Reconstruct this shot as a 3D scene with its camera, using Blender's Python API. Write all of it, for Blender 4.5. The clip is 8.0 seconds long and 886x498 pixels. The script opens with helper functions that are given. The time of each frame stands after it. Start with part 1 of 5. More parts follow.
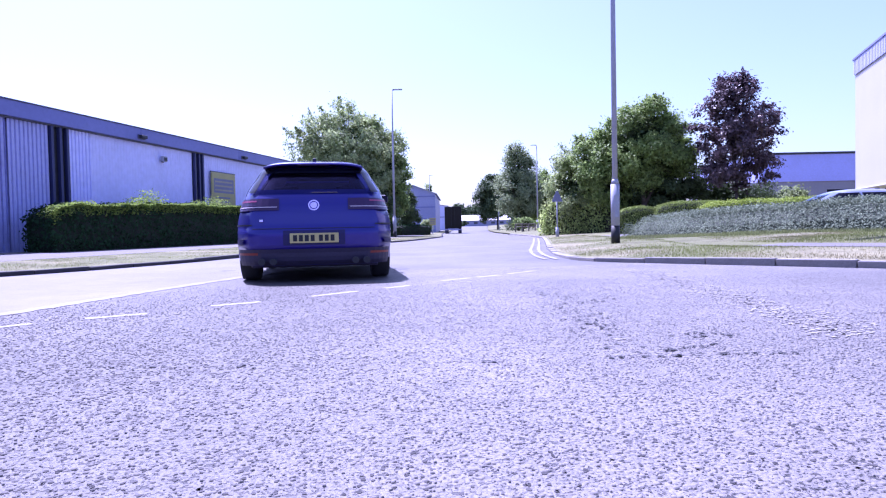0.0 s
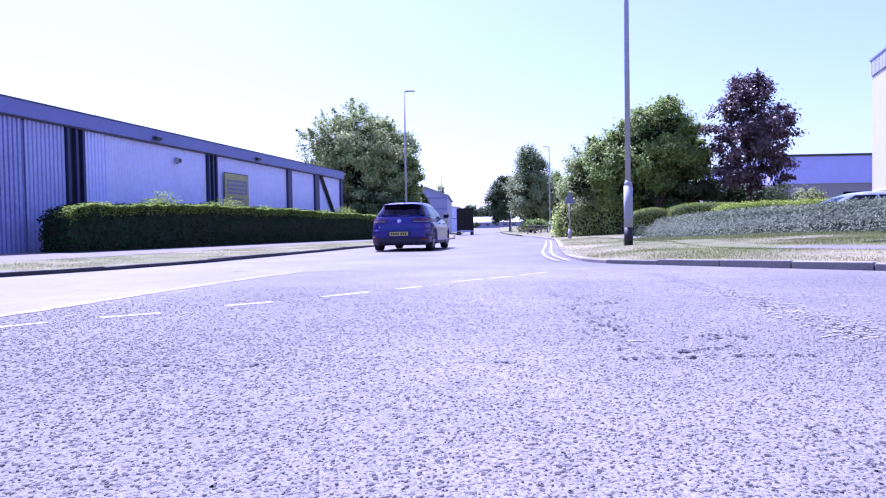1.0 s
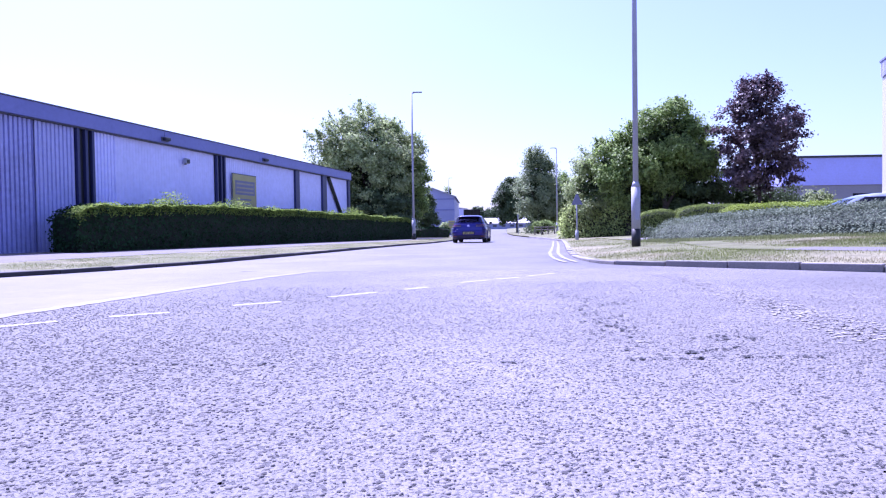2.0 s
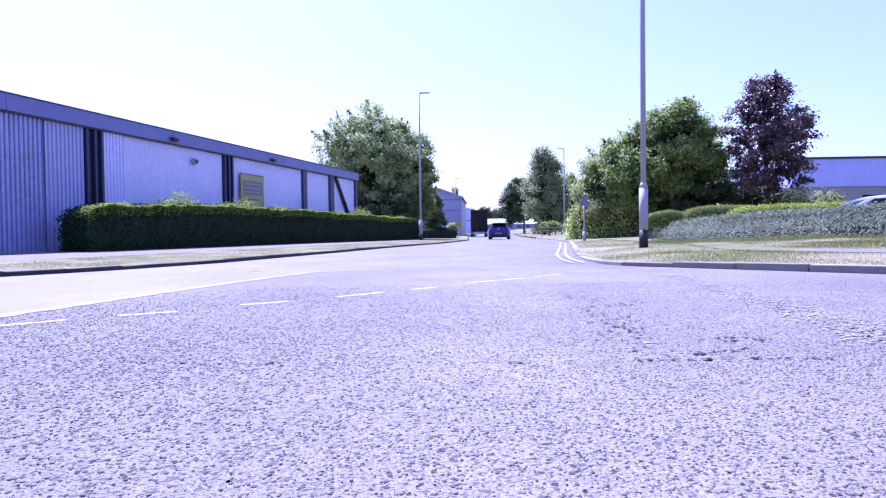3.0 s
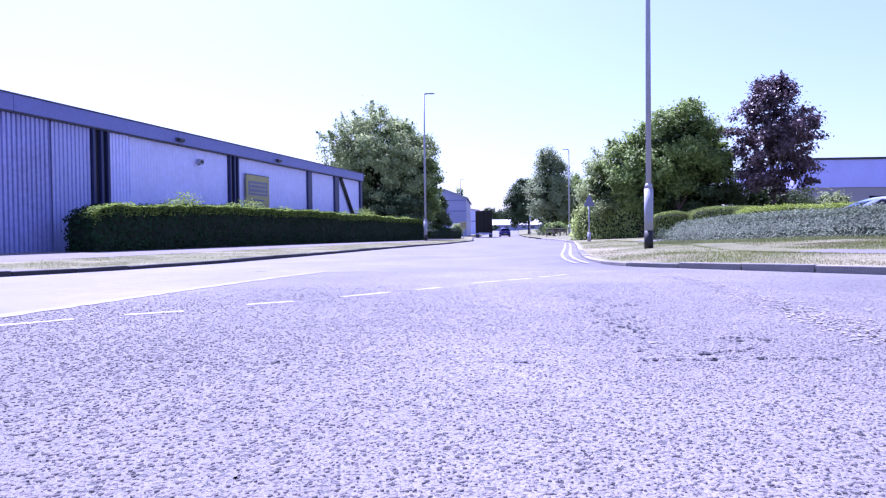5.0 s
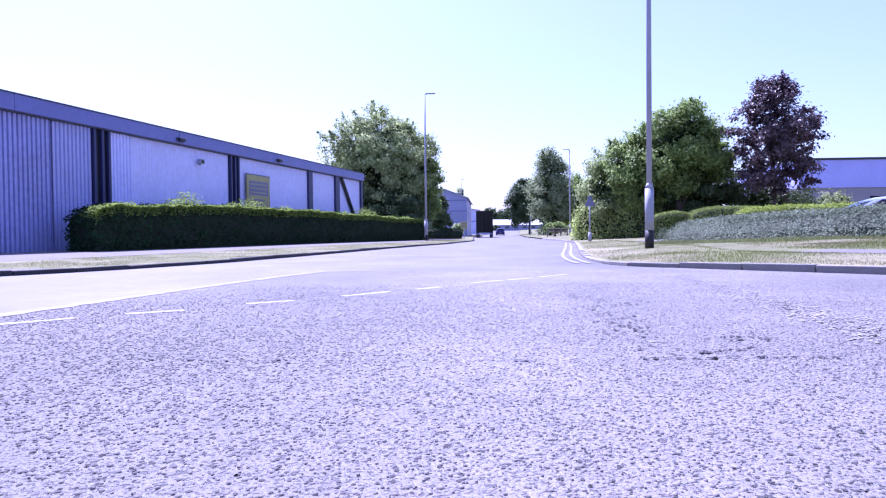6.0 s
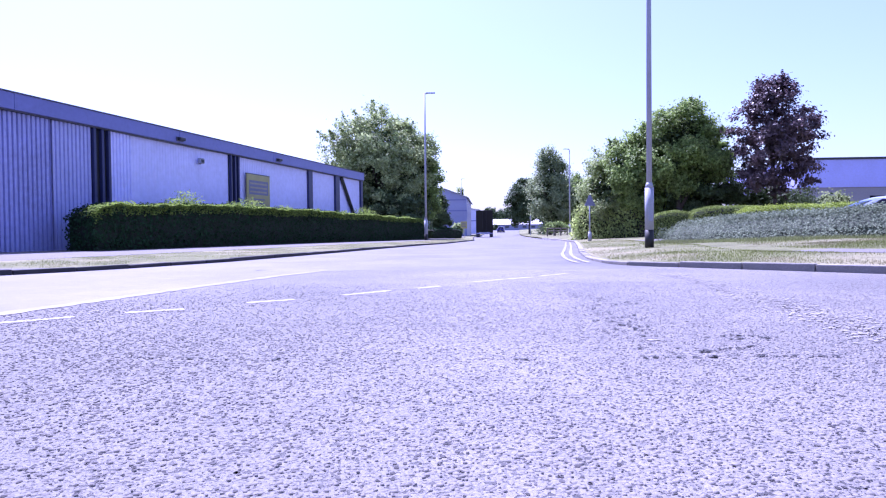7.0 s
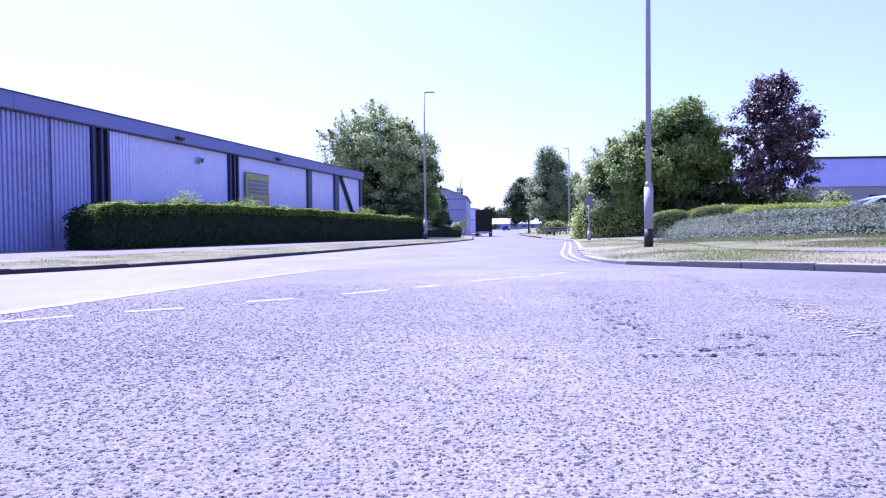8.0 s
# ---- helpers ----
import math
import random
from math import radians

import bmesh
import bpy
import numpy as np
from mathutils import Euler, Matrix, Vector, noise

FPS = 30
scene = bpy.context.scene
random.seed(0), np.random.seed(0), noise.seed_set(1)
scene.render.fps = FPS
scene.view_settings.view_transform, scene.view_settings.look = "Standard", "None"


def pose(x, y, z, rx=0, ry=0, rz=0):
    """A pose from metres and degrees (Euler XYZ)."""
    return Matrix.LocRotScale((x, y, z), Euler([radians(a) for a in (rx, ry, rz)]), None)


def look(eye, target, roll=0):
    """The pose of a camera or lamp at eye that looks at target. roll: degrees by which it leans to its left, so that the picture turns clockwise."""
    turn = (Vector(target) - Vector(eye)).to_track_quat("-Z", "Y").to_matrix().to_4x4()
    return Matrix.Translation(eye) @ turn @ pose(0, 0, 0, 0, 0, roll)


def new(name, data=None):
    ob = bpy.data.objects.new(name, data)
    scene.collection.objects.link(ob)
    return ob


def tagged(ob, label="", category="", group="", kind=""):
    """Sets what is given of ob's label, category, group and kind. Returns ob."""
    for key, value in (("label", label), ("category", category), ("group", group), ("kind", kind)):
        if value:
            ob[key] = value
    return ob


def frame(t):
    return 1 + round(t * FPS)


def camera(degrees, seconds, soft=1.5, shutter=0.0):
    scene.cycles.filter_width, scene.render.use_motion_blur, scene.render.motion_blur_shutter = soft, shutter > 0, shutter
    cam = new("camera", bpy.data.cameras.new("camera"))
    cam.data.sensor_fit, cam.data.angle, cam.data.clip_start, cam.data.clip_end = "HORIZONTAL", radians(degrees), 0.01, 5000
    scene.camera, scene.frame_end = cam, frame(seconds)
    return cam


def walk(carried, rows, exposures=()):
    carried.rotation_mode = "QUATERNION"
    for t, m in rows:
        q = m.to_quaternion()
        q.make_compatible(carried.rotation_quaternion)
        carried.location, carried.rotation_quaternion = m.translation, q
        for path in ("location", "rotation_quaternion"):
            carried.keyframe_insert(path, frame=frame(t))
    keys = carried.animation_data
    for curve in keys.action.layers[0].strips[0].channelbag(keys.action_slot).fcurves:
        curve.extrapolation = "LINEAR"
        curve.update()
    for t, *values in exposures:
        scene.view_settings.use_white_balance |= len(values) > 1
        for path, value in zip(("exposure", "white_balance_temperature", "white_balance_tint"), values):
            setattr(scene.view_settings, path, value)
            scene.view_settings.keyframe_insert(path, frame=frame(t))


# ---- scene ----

# ---------------------------------------------------------------- camera
cam = camera(67.2, 8.0, soft=1.2)


def aim(yaw, pitch, roll, dx, dy, dz):
    """Camera pose near its resting place: yaw to the left, pitch up and lean to the left in degrees."""
    eye = Vector((dx, dy, 0.54 + dz))
    a, b = radians(yaw), radians(pitch - 1.42)
    way = Vector((-math.sin(a) * math.cos(b), math.cos(a) * math.cos(b), math.sin(b)))
    return look(eye, eye + way * 10, roll - 0.6)


walk(cam, [
    (0.0, aim(-2.60, -0.297, -0.545, 0.010, 0.011, 0.031)),
    (0.5, aim(-2.10, -0.202, -0.445, 0.009, 0.015, 0.028)),
    (1.0, aim(-1.58, -0.137, -0.387, 0.007, 0.015, 0.024)),
    (1.5, aim(-1.30, -0.073, -0.350, 0.006, 0.013, 0.021)),
    (3.0, aim(-0.393, 0.026, -0.094, 0.003, 0.010, 0.017)),
    (3.5, aim(-0.290, 0.058, -0.080, 0.000, 0.010, 0.017)),
    (4.0, aim(-0.146, 0.083, -0.075, 0.000, 0.008, 0.017)),
    (4.5, aim(-0.052, 0.089, -0.060, 0.000, 0.004, 0.015)),
    (6.0, aim(0.061, 0.095, -0.010, 0.000, 0.000, 0.007)),
    (6.5, aim(0.057, 0.065, -0.004, 0.000, 0.000, 0.004)),
    (7.0, aim(0.055, 0.060, 0.004, 0.000, 0.000, 0.002)),
    (7.5, aim(0.040, 0.024, 0.010, 0.000, 0.000, 0.001)),
    (8.0, aim(0.0, 0.0, 0.0, 0.0, 0.0, 0.0)),
], exposures=[(0.0, 1.28, 5000, 50), (8.0, 1.28, 5000, 50)])

# ---------------------------------------------------------------- light
SUN_FROM = Vector((-0.29, 0.50, 1.0)).normalized()
world = bpy.data.worlds.new("world")
scene.world = world
world.use_nodes = True
wn = world.node_tree
sky = wn.nodes.new("ShaderNodeTexSky")
sky.sky_type, sky.sun_disc = "NISHITA", False
sky.sun_elevation = math.asin(SUN_FROM.z)
sky.sun_rotation = math.atan2(SUN_FROM.x, SUN_FROM.y)
sky.air_density, sky.dust_density, sky.ozone_density = 1.0, 2.0, 1.2
haze = wn.nodes.new("ShaderNodeVectorMath")
haze.inputs[1].default_value = (0.55, 0.70, 0.62)
wn.links.new(sky.outputs[0], haze.inputs[0])
wn.links.new(haze.outputs[0], wn.nodes["Background"].inputs[0])
wn.nodes["Background"].inputs[1].default_value = 0.082
sun = new("sun", bpy.data.lights.new("sun", "SUN"))
sun.data.energy, sun.data.angle, sun.data.color = 5.0, radians(0.53), (1.0, 0.96, 0.90)
sun.matrix_world = look(SUN_FROM * 60, (0, 0, 0))


# ---------------------------------------------------------------- materials
def mat(name, color, rough=0.7, metal=0.0, spread=0.25, scale=3.0, fine=40.0, bump=0.0, bump_scale=None, coat=0.0, per_object=0.0, island=0.0, translucent=0.0, second=None, second_scale=0.6, left_falloff=0.0, gloss=0.22):
    """Principled surface with two scales of colour variation and fine relief."""
    m = bpy.data.materials.new(name)
    m.use_nodes = True
    nt = m.node_tree
    b = nt.nodes["Principled BSDF"]
    b.inputs["Roughness"].default_value = rough
    b.inputs["Metallic"].default_value = metal
    b.inputs["Coat Weight"].default_value = coat
    b.inputs["Coat Roughness"].default_value = 0.04
    co = nt.nodes.new("ShaderNodeTexCoord")
    n1, n2 = nt.nodes.new("ShaderNodeTexNoise"), nt.nodes.new("ShaderNodeTexNoise")
    n1.inputs["Scale"].default_value, n2.inputs["Scale"].default_value = scale, fine
    n1.inputs["Detail"].default_value, n2.inputs["Detail"].default_value = 4, 3
    for n in (n1, n2):
        nt.links.new(co.outputs["Object"], n.inputs["Vector"])
    add = nt.nodes.new("ShaderNodeMath")
    add.operation = "ADD"
    nt.links.new(n1.outputs["Fac"], add.inputs[0])
    nt.links.new(n2.outputs["Fac"], add.inputs[1])
    last = add.outputs[0]
    if per_object or island:
        src = nt.nodes.new("ShaderNodeObjectInfo" if per_object else "ShaderNodeNewGeometry")
        k = nt.nodes.new("ShaderNodeMath")
        k.operation = "MULTIPLY_ADD"
        nt.links.new(src.outputs["Random" if per_object else "Random Per Island"], k.inputs[0])
        k.inputs[1].default_value = per_object or island
        nt.links.new(last, k.inputs[2])
        sub = nt.nodes.new("ShaderNodeMath")
        sub.operation = "SUBTRACT"
        nt.links.new(k.outputs[0], sub.inputs[0])
        sub.inputs[1].default_value = (per_object or island) / 2
        last = sub.outputs[0]
    ramp = nt.nodes.new("ShaderNodeMapRange")
    ramp.inputs["From Min"].default_value, ramp.inputs["From Max"].default_value = 0.6, 1.4
    ramp.inputs["To Min"].default_value, ramp.inputs["To Max"].default_value = 1 - spread, 1 + spread
    nt.links.new(last, ramp.inputs["Value"])
    tone = ramp.outputs[0]
    # brightness falloff towards -x, painted into the colour
    if left_falloff:
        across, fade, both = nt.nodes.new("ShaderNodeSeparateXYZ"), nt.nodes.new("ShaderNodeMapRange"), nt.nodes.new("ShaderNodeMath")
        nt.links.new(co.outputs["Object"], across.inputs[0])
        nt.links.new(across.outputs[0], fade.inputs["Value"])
        for key, v in (("From Min", -1.3), ("From Max", 0.5), ("To Min", left_falloff), ("To Max", 1.0)):
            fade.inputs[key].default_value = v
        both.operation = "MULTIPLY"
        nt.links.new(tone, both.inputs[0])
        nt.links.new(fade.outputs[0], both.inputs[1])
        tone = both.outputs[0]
    mul = nt.nodes.new("ShaderNodeVectorMath")
    mul.operation = "SCALE"
    mul.inputs[0].default_value = color
    nt.links.new(tone, mul.inputs["Scale"])
    if second:
        n4 = nt.nodes.new("ShaderNodeTexNoise")
        n4.inputs["Scale"].default_value, n4.inputs["Detail"].default_value = second_scale, 5
        nt.links.new(co.outputs["Object"], n4.inputs["Vector"])
        pick = nt.nodes.new("ShaderNodeMapRange")
        pick.inputs["From Min"].default_value, pick.inputs["From Max"].default_value = 0.36, 0.54
        nt.links.new(n4.outputs["Fac"], pick.inputs["Value"])
        two = nt.nodes.new("ShaderNodeMix")
        two.data_type = "RGBA"
        two.inputs[6].default_value, two.inputs[7].default_value = (*color, 1), (*second, 1)
        nt.links.new(pick.outputs[0], two.inputs[0])
        nt.links.new(two.outputs[2], mul.inputs[0])
    nt.links.new(mul.outputs[0], b.inputs["Base Color"])
    if bump:
        bp = nt.nodes.new("ShaderNodeBump")
        bp.inputs["Strength"].default_value, bp.inputs["Distance"].default_value = bump, 0.02
        n3 = n2
        if bump_scale:
            n3 = nt.nodes.new("ShaderNodeTexNoise")
            n3.inputs["Scale"].default_value, n3.inputs["Detail"].default_value = bump_scale, 4
            nt.links.new(co.outputs["Object"], n3.inputs["Vector"])
        nt.links.new(n3.outputs["Fac"], bp.inputs["Height"])
        nt.links.new(bp.outputs[0], b.inputs["Normal"])
    if translucent:
        b.inputs["Specular IOR Level"].default_value = gloss
        tr = nt.nodes.new("ShaderNodeBsdfTranslucent")
        mix = nt.nodes.new("ShaderNodeMixShader")
        mix.inputs[0].default_value = translucent
        nt.links.new(mul.outputs[0], tr.inputs["Color"])
        nt.links.new(b.outputs[0], mix.inputs[1])
        nt.links.new(tr.outputs[0], mix.inputs[2])
        nt.links.new(mix.outputs[0], nt.nodes["Material Output"].inputs["Surface"])
    return m


def chip_asphalt(name, dark, light, scale, bump, patch=0.15, pits=0.5, left_falloff=1.0):
    """Surface dressing: pale stone chips, worn patches, and irregular dark pits painted for binder and shaded gaps."""
    m = bpy.data.materials.new(name)
    m.use_nodes = True
    nt = m.node_tree
    N, L = nt.nodes.new, nt.links.new

    def maths(op, a, b, c=None):
        n = N("ShaderNodeMath")
        n.operation = op
        for i, v in enumerate((a, b, c)):
            if v is None:
                continue
            if isinstance(v, (int, float)):
                n.inputs[i].default_value = v
            else:
                L(v, n.inputs[i])
        return n.outputs[0]

    def span(v, a, b, c, d):
        n = N("ShaderNodeMapRange")
        for key, x in (("From Min", a), ("From Max", b), ("To Min", c), ("To Max", d)):
            n.inputs[key].default_value = x
        L(v, n.inputs["Value"])
        return n.outputs[0]

    def cloud(size, detail, rough=0.5):
        n = N("ShaderNodeTexNoise")
        n.inputs["Scale"].default_value, n.inputs["Detail"].default_value, n.inputs["Roughness"].default_value = size, detail, rough
        L(co.outputs["Object"], n.inputs["Vector"])
        return n.outputs["Fac"]

    b = nt.nodes["Principled BSDF"]
    b.inputs["Roughness"].default_value = 0.6
    co = N("ShaderNodeTexCoord")
    v = N("ShaderNodeTexVoronoi")
    v.inputs["Scale"].default_value, v.inputs["Randomness"].default_value = scale, 1.0
    L(co.outputs["Object"], v.inputs["Vector"])
    sep = N("ShaderNodeSeparateColor")
    L(v.outputs["Color"], sep.inputs[0])
    chip = span(v.outputs["Distance"], 0.85, 0.45, 0, 1)
    lost = span(cloud(scale * 1.15, 2, 0.5), pits + 0.10, pits + 0.045, 0, 1)
    coarse = span(cloud(scale * 0.42, 2, 0.5), pits + 0.13, pits + 0.07, 0, 1)
    lost = maths("MULTIPLY", lost, coarse)
    area = span(cloud(1.6, 4), 0.3, 0.65, 0.7, 1.0)
    lost = maths("SUBTRACT", 1.0, maths("MULTIPLY", maths("SUBTRACT", 1.0, lost), area))
    cover = maths("MULTIPLY", maths("MULTIPLY_ADD", chip, 0.3, 0.7), lost)
    tone = maths("MULTIPLY", cover, maths("MULTIPLY_ADD", sep.outputs[0], 0.35, 0.65))
    mix = N("ShaderNodeMix")
    mix.data_type = "RGBA"
    mix.inputs[6].default_value, mix.inputs[7].default_value = (*dark, 1), (*light, 1)
    L(tone, mix.inputs[0])
    sc = N("ShaderNodeVectorMath")
    sc.operation = "SCALE"
    L(mix.outputs[2], sc.inputs[0])
    blotch = maths("MULTIPLY", span(cloud(0.55, 5), 0.35, 0.65, 1 - patch, 1 + patch), span(cloud(5.0, 4), 0.3, 0.7, 1 - patch * 0.6, 1 + patch * 0.6))
    # brightness falloff towards the left, painted into the asphalt colour
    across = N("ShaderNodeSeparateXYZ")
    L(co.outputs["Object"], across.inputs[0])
    L(maths("MULTIPLY", blotch, span(maths("ADD", across.outputs[0], maths("MULTIPLY", cloud(0.9, 3), 0.8)), -0.9, 0.9, left_falloff, 1.0)), sc.inputs["Scale"])
    L(sc.outputs[0], b.inputs["Base Color"])
    bp = N("ShaderNodeBump")
    bp.inputs["Strength"].default_value, bp.inputs["Distance"].default_value = bump, 0.005
    L(maths("ADD", cover, maths("MULTIPLY", cloud(scale * 3, 2), 0.25)), bp.inputs["Height"])
    L(bp.outputs[0], b.inputs["Normal"])
    return m


M = {}
M["coarse"] = chip_asphalt("coarse_chip_asphalt", (0.022, 0.021, 0.023), (0.205, 0.191, 0.183), 95, 0.9, 0.15, 0.545, left_falloff=0.56)
M["fine"] = chip_asphalt("worn_fine_asphalt", (0.068, 0.064, 0.064), (0.118, 0.111, 0.111), 90, 0.35, 0.2, 0.58)
M["path"] = mat("footpath_asphalt", (0.135, 0.126, 0.128), 0.85, spread=0.2, scale=1.2, fine=60, bump=0.4, bump_scale=120)
M["dry_grass"] = mat("dry_grass_soil", (0.205, 0.19, 0.105), 0.95, second=(0.12, 0.125, 0.05), second_scale=0.45, spread=0.45, scale=1.6, fine=14, bump=1.0, bump_scale=30)
M["grass"] = mat("grass_soil", (0.13, 0.13, 0.06), 0.95, spread=0.4, scale=0.8, fine=11, bump=1.0, bump_scale=30)
M["blade"] = mat("grass_blade", (0.30, 0.275, 0.16), 0.8, second=(0.19, 0.22, 0.07), second_scale=0.45, spread=0.4, scale=0.5, fine=9, island=0.7, translucent=0.45)
M["green_blade"] = mat("green_grass_blade", (0.20, 0.23, 0.09), 0.8, spread=0.4, scale=0.5, fine=9, island=0.7, translucent=0.4)
M["kerb"] = mat("concrete_kerb", (0.25, 0.235, 0.225), 0.85, spread=0.25, scale=3, fine=50, bump=0.4, bump_scale=90, per_object=0.5)
M["seam"] = mat("pale_seam", (0.19, 0.18, 0.175), 0.75, spread=0.35, scale=3, fine=40)
# same concrete as the pale kerb, with the face's shade put into the colour
M["kerb_dark"] = mat("shade_dark_kerb", (0.045, 0.042, 0.047), 0.9, spread=0.3, scale=3, fine=50, bump=0.4, bump_scale=90, per_object=0.5)
M["chip"] = mat("stone_chip", (0.195, 0.182, 0.175), 0.85, spread=0.15, scale=1.1, fine=300, island=0.4, left_falloff=0.56)
M["faded_line"] = mat("faded_road_paint", (0.26, 0.246, 0.235), 0.7, spread=0.3, scale=3, fine=40)
M["line"] = mat("worn_road_paint", (0.285, 0.27, 0.26), 0.6, spread=0.35, scale=4, fine=60, bump=0.3)
M["binder"] = mat("dull_bitumen_binder", (0.05, 0.047, 0.05), 0.9, spread=0.4, scale=4, fine=200, island=0.8)
M["crack"] = mat("dark_crack", (0.03, 0.03, 0.035), 0.9, spread=0.4)
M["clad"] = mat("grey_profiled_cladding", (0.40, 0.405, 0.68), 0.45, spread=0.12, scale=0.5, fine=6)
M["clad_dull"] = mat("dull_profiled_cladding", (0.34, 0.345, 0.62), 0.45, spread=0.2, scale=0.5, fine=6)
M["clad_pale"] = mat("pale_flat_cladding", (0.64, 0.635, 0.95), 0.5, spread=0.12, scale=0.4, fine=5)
M["fascia"] = mat("blue_grey_fascia", (0.17, 0.18, 0.41), 0.5, spread=0.12, scale=0.6, fine=8)
M["navy_steel"] = mat("navy_steel", (0.03, 0.034, 0.105), 0.5, spread=0.2)
M["dark"] = mat("dark_steel", (0.02, 0.022, 0.03), 0.5, spread=0.3)
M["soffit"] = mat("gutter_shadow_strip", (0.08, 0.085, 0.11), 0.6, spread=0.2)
M["yellow"] = mat("yellow_sign_face", (0.36, 0.33, 0.12), 0.5, spread=0.2, scale=2)
M["sign_text"] = mat("sign_print", (0.16, 0.16, 0.24), 0.5, spread=0.2)
M["post"] = mat("galvanised_post", (0.33, 0.335, 0.40), 0.6, metal=0.0, spread=0.15, scale=2, fine=30)
M["sign_back"] = mat("dull_sign_back", (0.16, 0.165, 0.25), 0.55, spread=0.15)
M["black"] = mat("black_paint", (0.012, 0.012, 0.014), 0.55, spread=0.3)
# shade of the hedge fronts put into a near-black leaf colour
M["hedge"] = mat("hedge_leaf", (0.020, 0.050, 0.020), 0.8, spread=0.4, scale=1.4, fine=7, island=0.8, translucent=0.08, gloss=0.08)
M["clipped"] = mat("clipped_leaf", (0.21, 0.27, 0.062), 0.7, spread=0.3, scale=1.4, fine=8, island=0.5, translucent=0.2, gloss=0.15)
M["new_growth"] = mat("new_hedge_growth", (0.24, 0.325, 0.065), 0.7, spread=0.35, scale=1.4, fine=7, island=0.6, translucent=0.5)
M["ivy"] = mat("pale_ivy_leaf", (0.40, 0.48, 0.16), 0.6, spread=0.45, scale=1.0, fine=7, island=0.8, translucent=0.6, gloss=0.3)
# shade between the leaves put into a near-black core colour
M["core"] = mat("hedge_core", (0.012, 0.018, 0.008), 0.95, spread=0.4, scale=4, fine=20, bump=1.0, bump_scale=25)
M["grey_hedge"] = mat("grey_green_leaf", (0.19, 0.23, 0.15), 0.85, spread=0.45, scale=1.0, fine=6, island=0.35, translucent=0.2, gloss=0.15)
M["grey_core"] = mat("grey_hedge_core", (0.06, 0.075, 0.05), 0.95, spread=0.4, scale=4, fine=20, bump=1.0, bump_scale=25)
M["lime"] = mat("lime_leaf", (0.28, 0.36, 0.05), 0.6, spread=0.3, scale=1.4, fine=8, island=0.5, translucent=0.25)
M["leaf"] = mat("tree_leaf", (0.25, 0.335, 0.10), 0.55, spread=0.5, scale=0.6, fine=5, island=0.7, translucent=0.5, gloss=0.25)
M["leaf_pale"] = mat("pale_tree_leaf", (0.335, 0.40, 0.175), 0.55, spread=0.45, scale=0.6, fine=5, island=0.6, translucent=0.5, gloss=0.3)
M["birch_leaf"] = mat("birch_leaf", (0.28, 0.335, 0.175), 0.5, spread=0.4, scale=0.6, fine=5, island=0.6, translucent=0.45, gloss=0.3)
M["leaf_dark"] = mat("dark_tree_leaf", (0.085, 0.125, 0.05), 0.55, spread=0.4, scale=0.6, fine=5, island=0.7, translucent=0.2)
M["leaf_inner"] = mat("shade_painted_inner_leaf", (0.05, 0.08, 0.03), 0.7, spread=0.4, scale=0.8, fine=5, island=0.6, translucent=0.2)
M["purple"] = mat("copper_leaf", (0.105, 0.075, 0.085), 0.4, spread=0.5, scale=0.8, fine=5, island=0.9, translucent=0.3, gloss=0.35)
M["bark"] = mat("bark", (0.07, 0.055, 0.045), 0.9, spread=0.4, scale=4, fine=25, bump=1.0)
M["render_wall"] = mat("pale_render_wall", (0.62, 0.60, 0.60), 0.7, spread=0.06, scale=0.4, fine=8)
M["grey_wall"] = mat("grey_block_wall", (0.27, 0.26, 0.32), 0.8, spread=0.12, scale=0.6, fine=8)
M["pale_panel"] = mat("pale_lilac_panel", (0.40, 0.39, 0.43), 0.6, spread=0.06, scale=0.4, fine=8)
M["blue_clad"] = mat("blue_sheet", (0.40, 0.41, 0.90), 0.5, spread=0.1, scale=0.5, fine=6)
M["unit_clad"] = mat("dull_blue_sheet", (0.29, 0.30, 0.52), 0.5, spread=0.12, scale=0.5, fine=6)
M["roof_sheet"] = mat("weathered_roof_sheet", (0.34, 0.35, 0.38), 0.7, spread=0.12, scale=0.5, fine=6)
M["tyre"] = mat("tyre_rubber", (0.02, 0.02, 0.022), 0.8, spread=0.2, fine=60)
M["rim"] = mat("grey_alloy", (0.25, 0.25, 0.27), 0.35, metal=0.9, spread=0.1)
M["chrome"] = mat("chrome", (0.75, 0.75, 0.78), 0.12, metal=1.0, spread=0.05)
M["blue"] = mat("deep_blue_car_paint", (0.012, 0.003, 0.18), 0.38, metal=0.3, spread=0.06, coat=0.7)
# darker copy of the paint: shade of recess and vents put into colour
M["recess_blue"] = mat("shaded_recess_blue", (0.006, 0.003, 0.07), 0.5, spread=0.06)
M["silver_blue"] = mat("silver_blue_car_paint", (0.36, 0.38, 0.52), 0.35, metal=0.4, spread=0.06, coat=0.6)
M["lining"] = mat("dark_cabin_lining", (0.015, 0.015, 0.02), 0.9, spread=0.3)
M["sign_bar"] = mat("faded_sign_print", (0.30, 0.28, 0.20), 0.5, spread=0.2)
M["timber"] = mat("weathered_timber", (0.16, 0.14, 0.12), 0.85, spread=0.3, scale=4, fine=30)
M["trim"] = mat("black_plastic", (0.034, 0.029, 0.062), 0.55, spread=0.2)
M["lamp_red"] = mat("dark_red_lamp", (0.03, 0.004, 0.05), 0.3, spread=0.15, coat=0.1)
M["lamp_strip"] = mat("silver_lamp_strip", (0.6, 0.5, 0.55), 0.25, spread=0.1)
M["lamp_reflection"] = mat("pale_red_reflection_strip", (0.32, 0.06, 0.14), 0.3, spread=0.1)
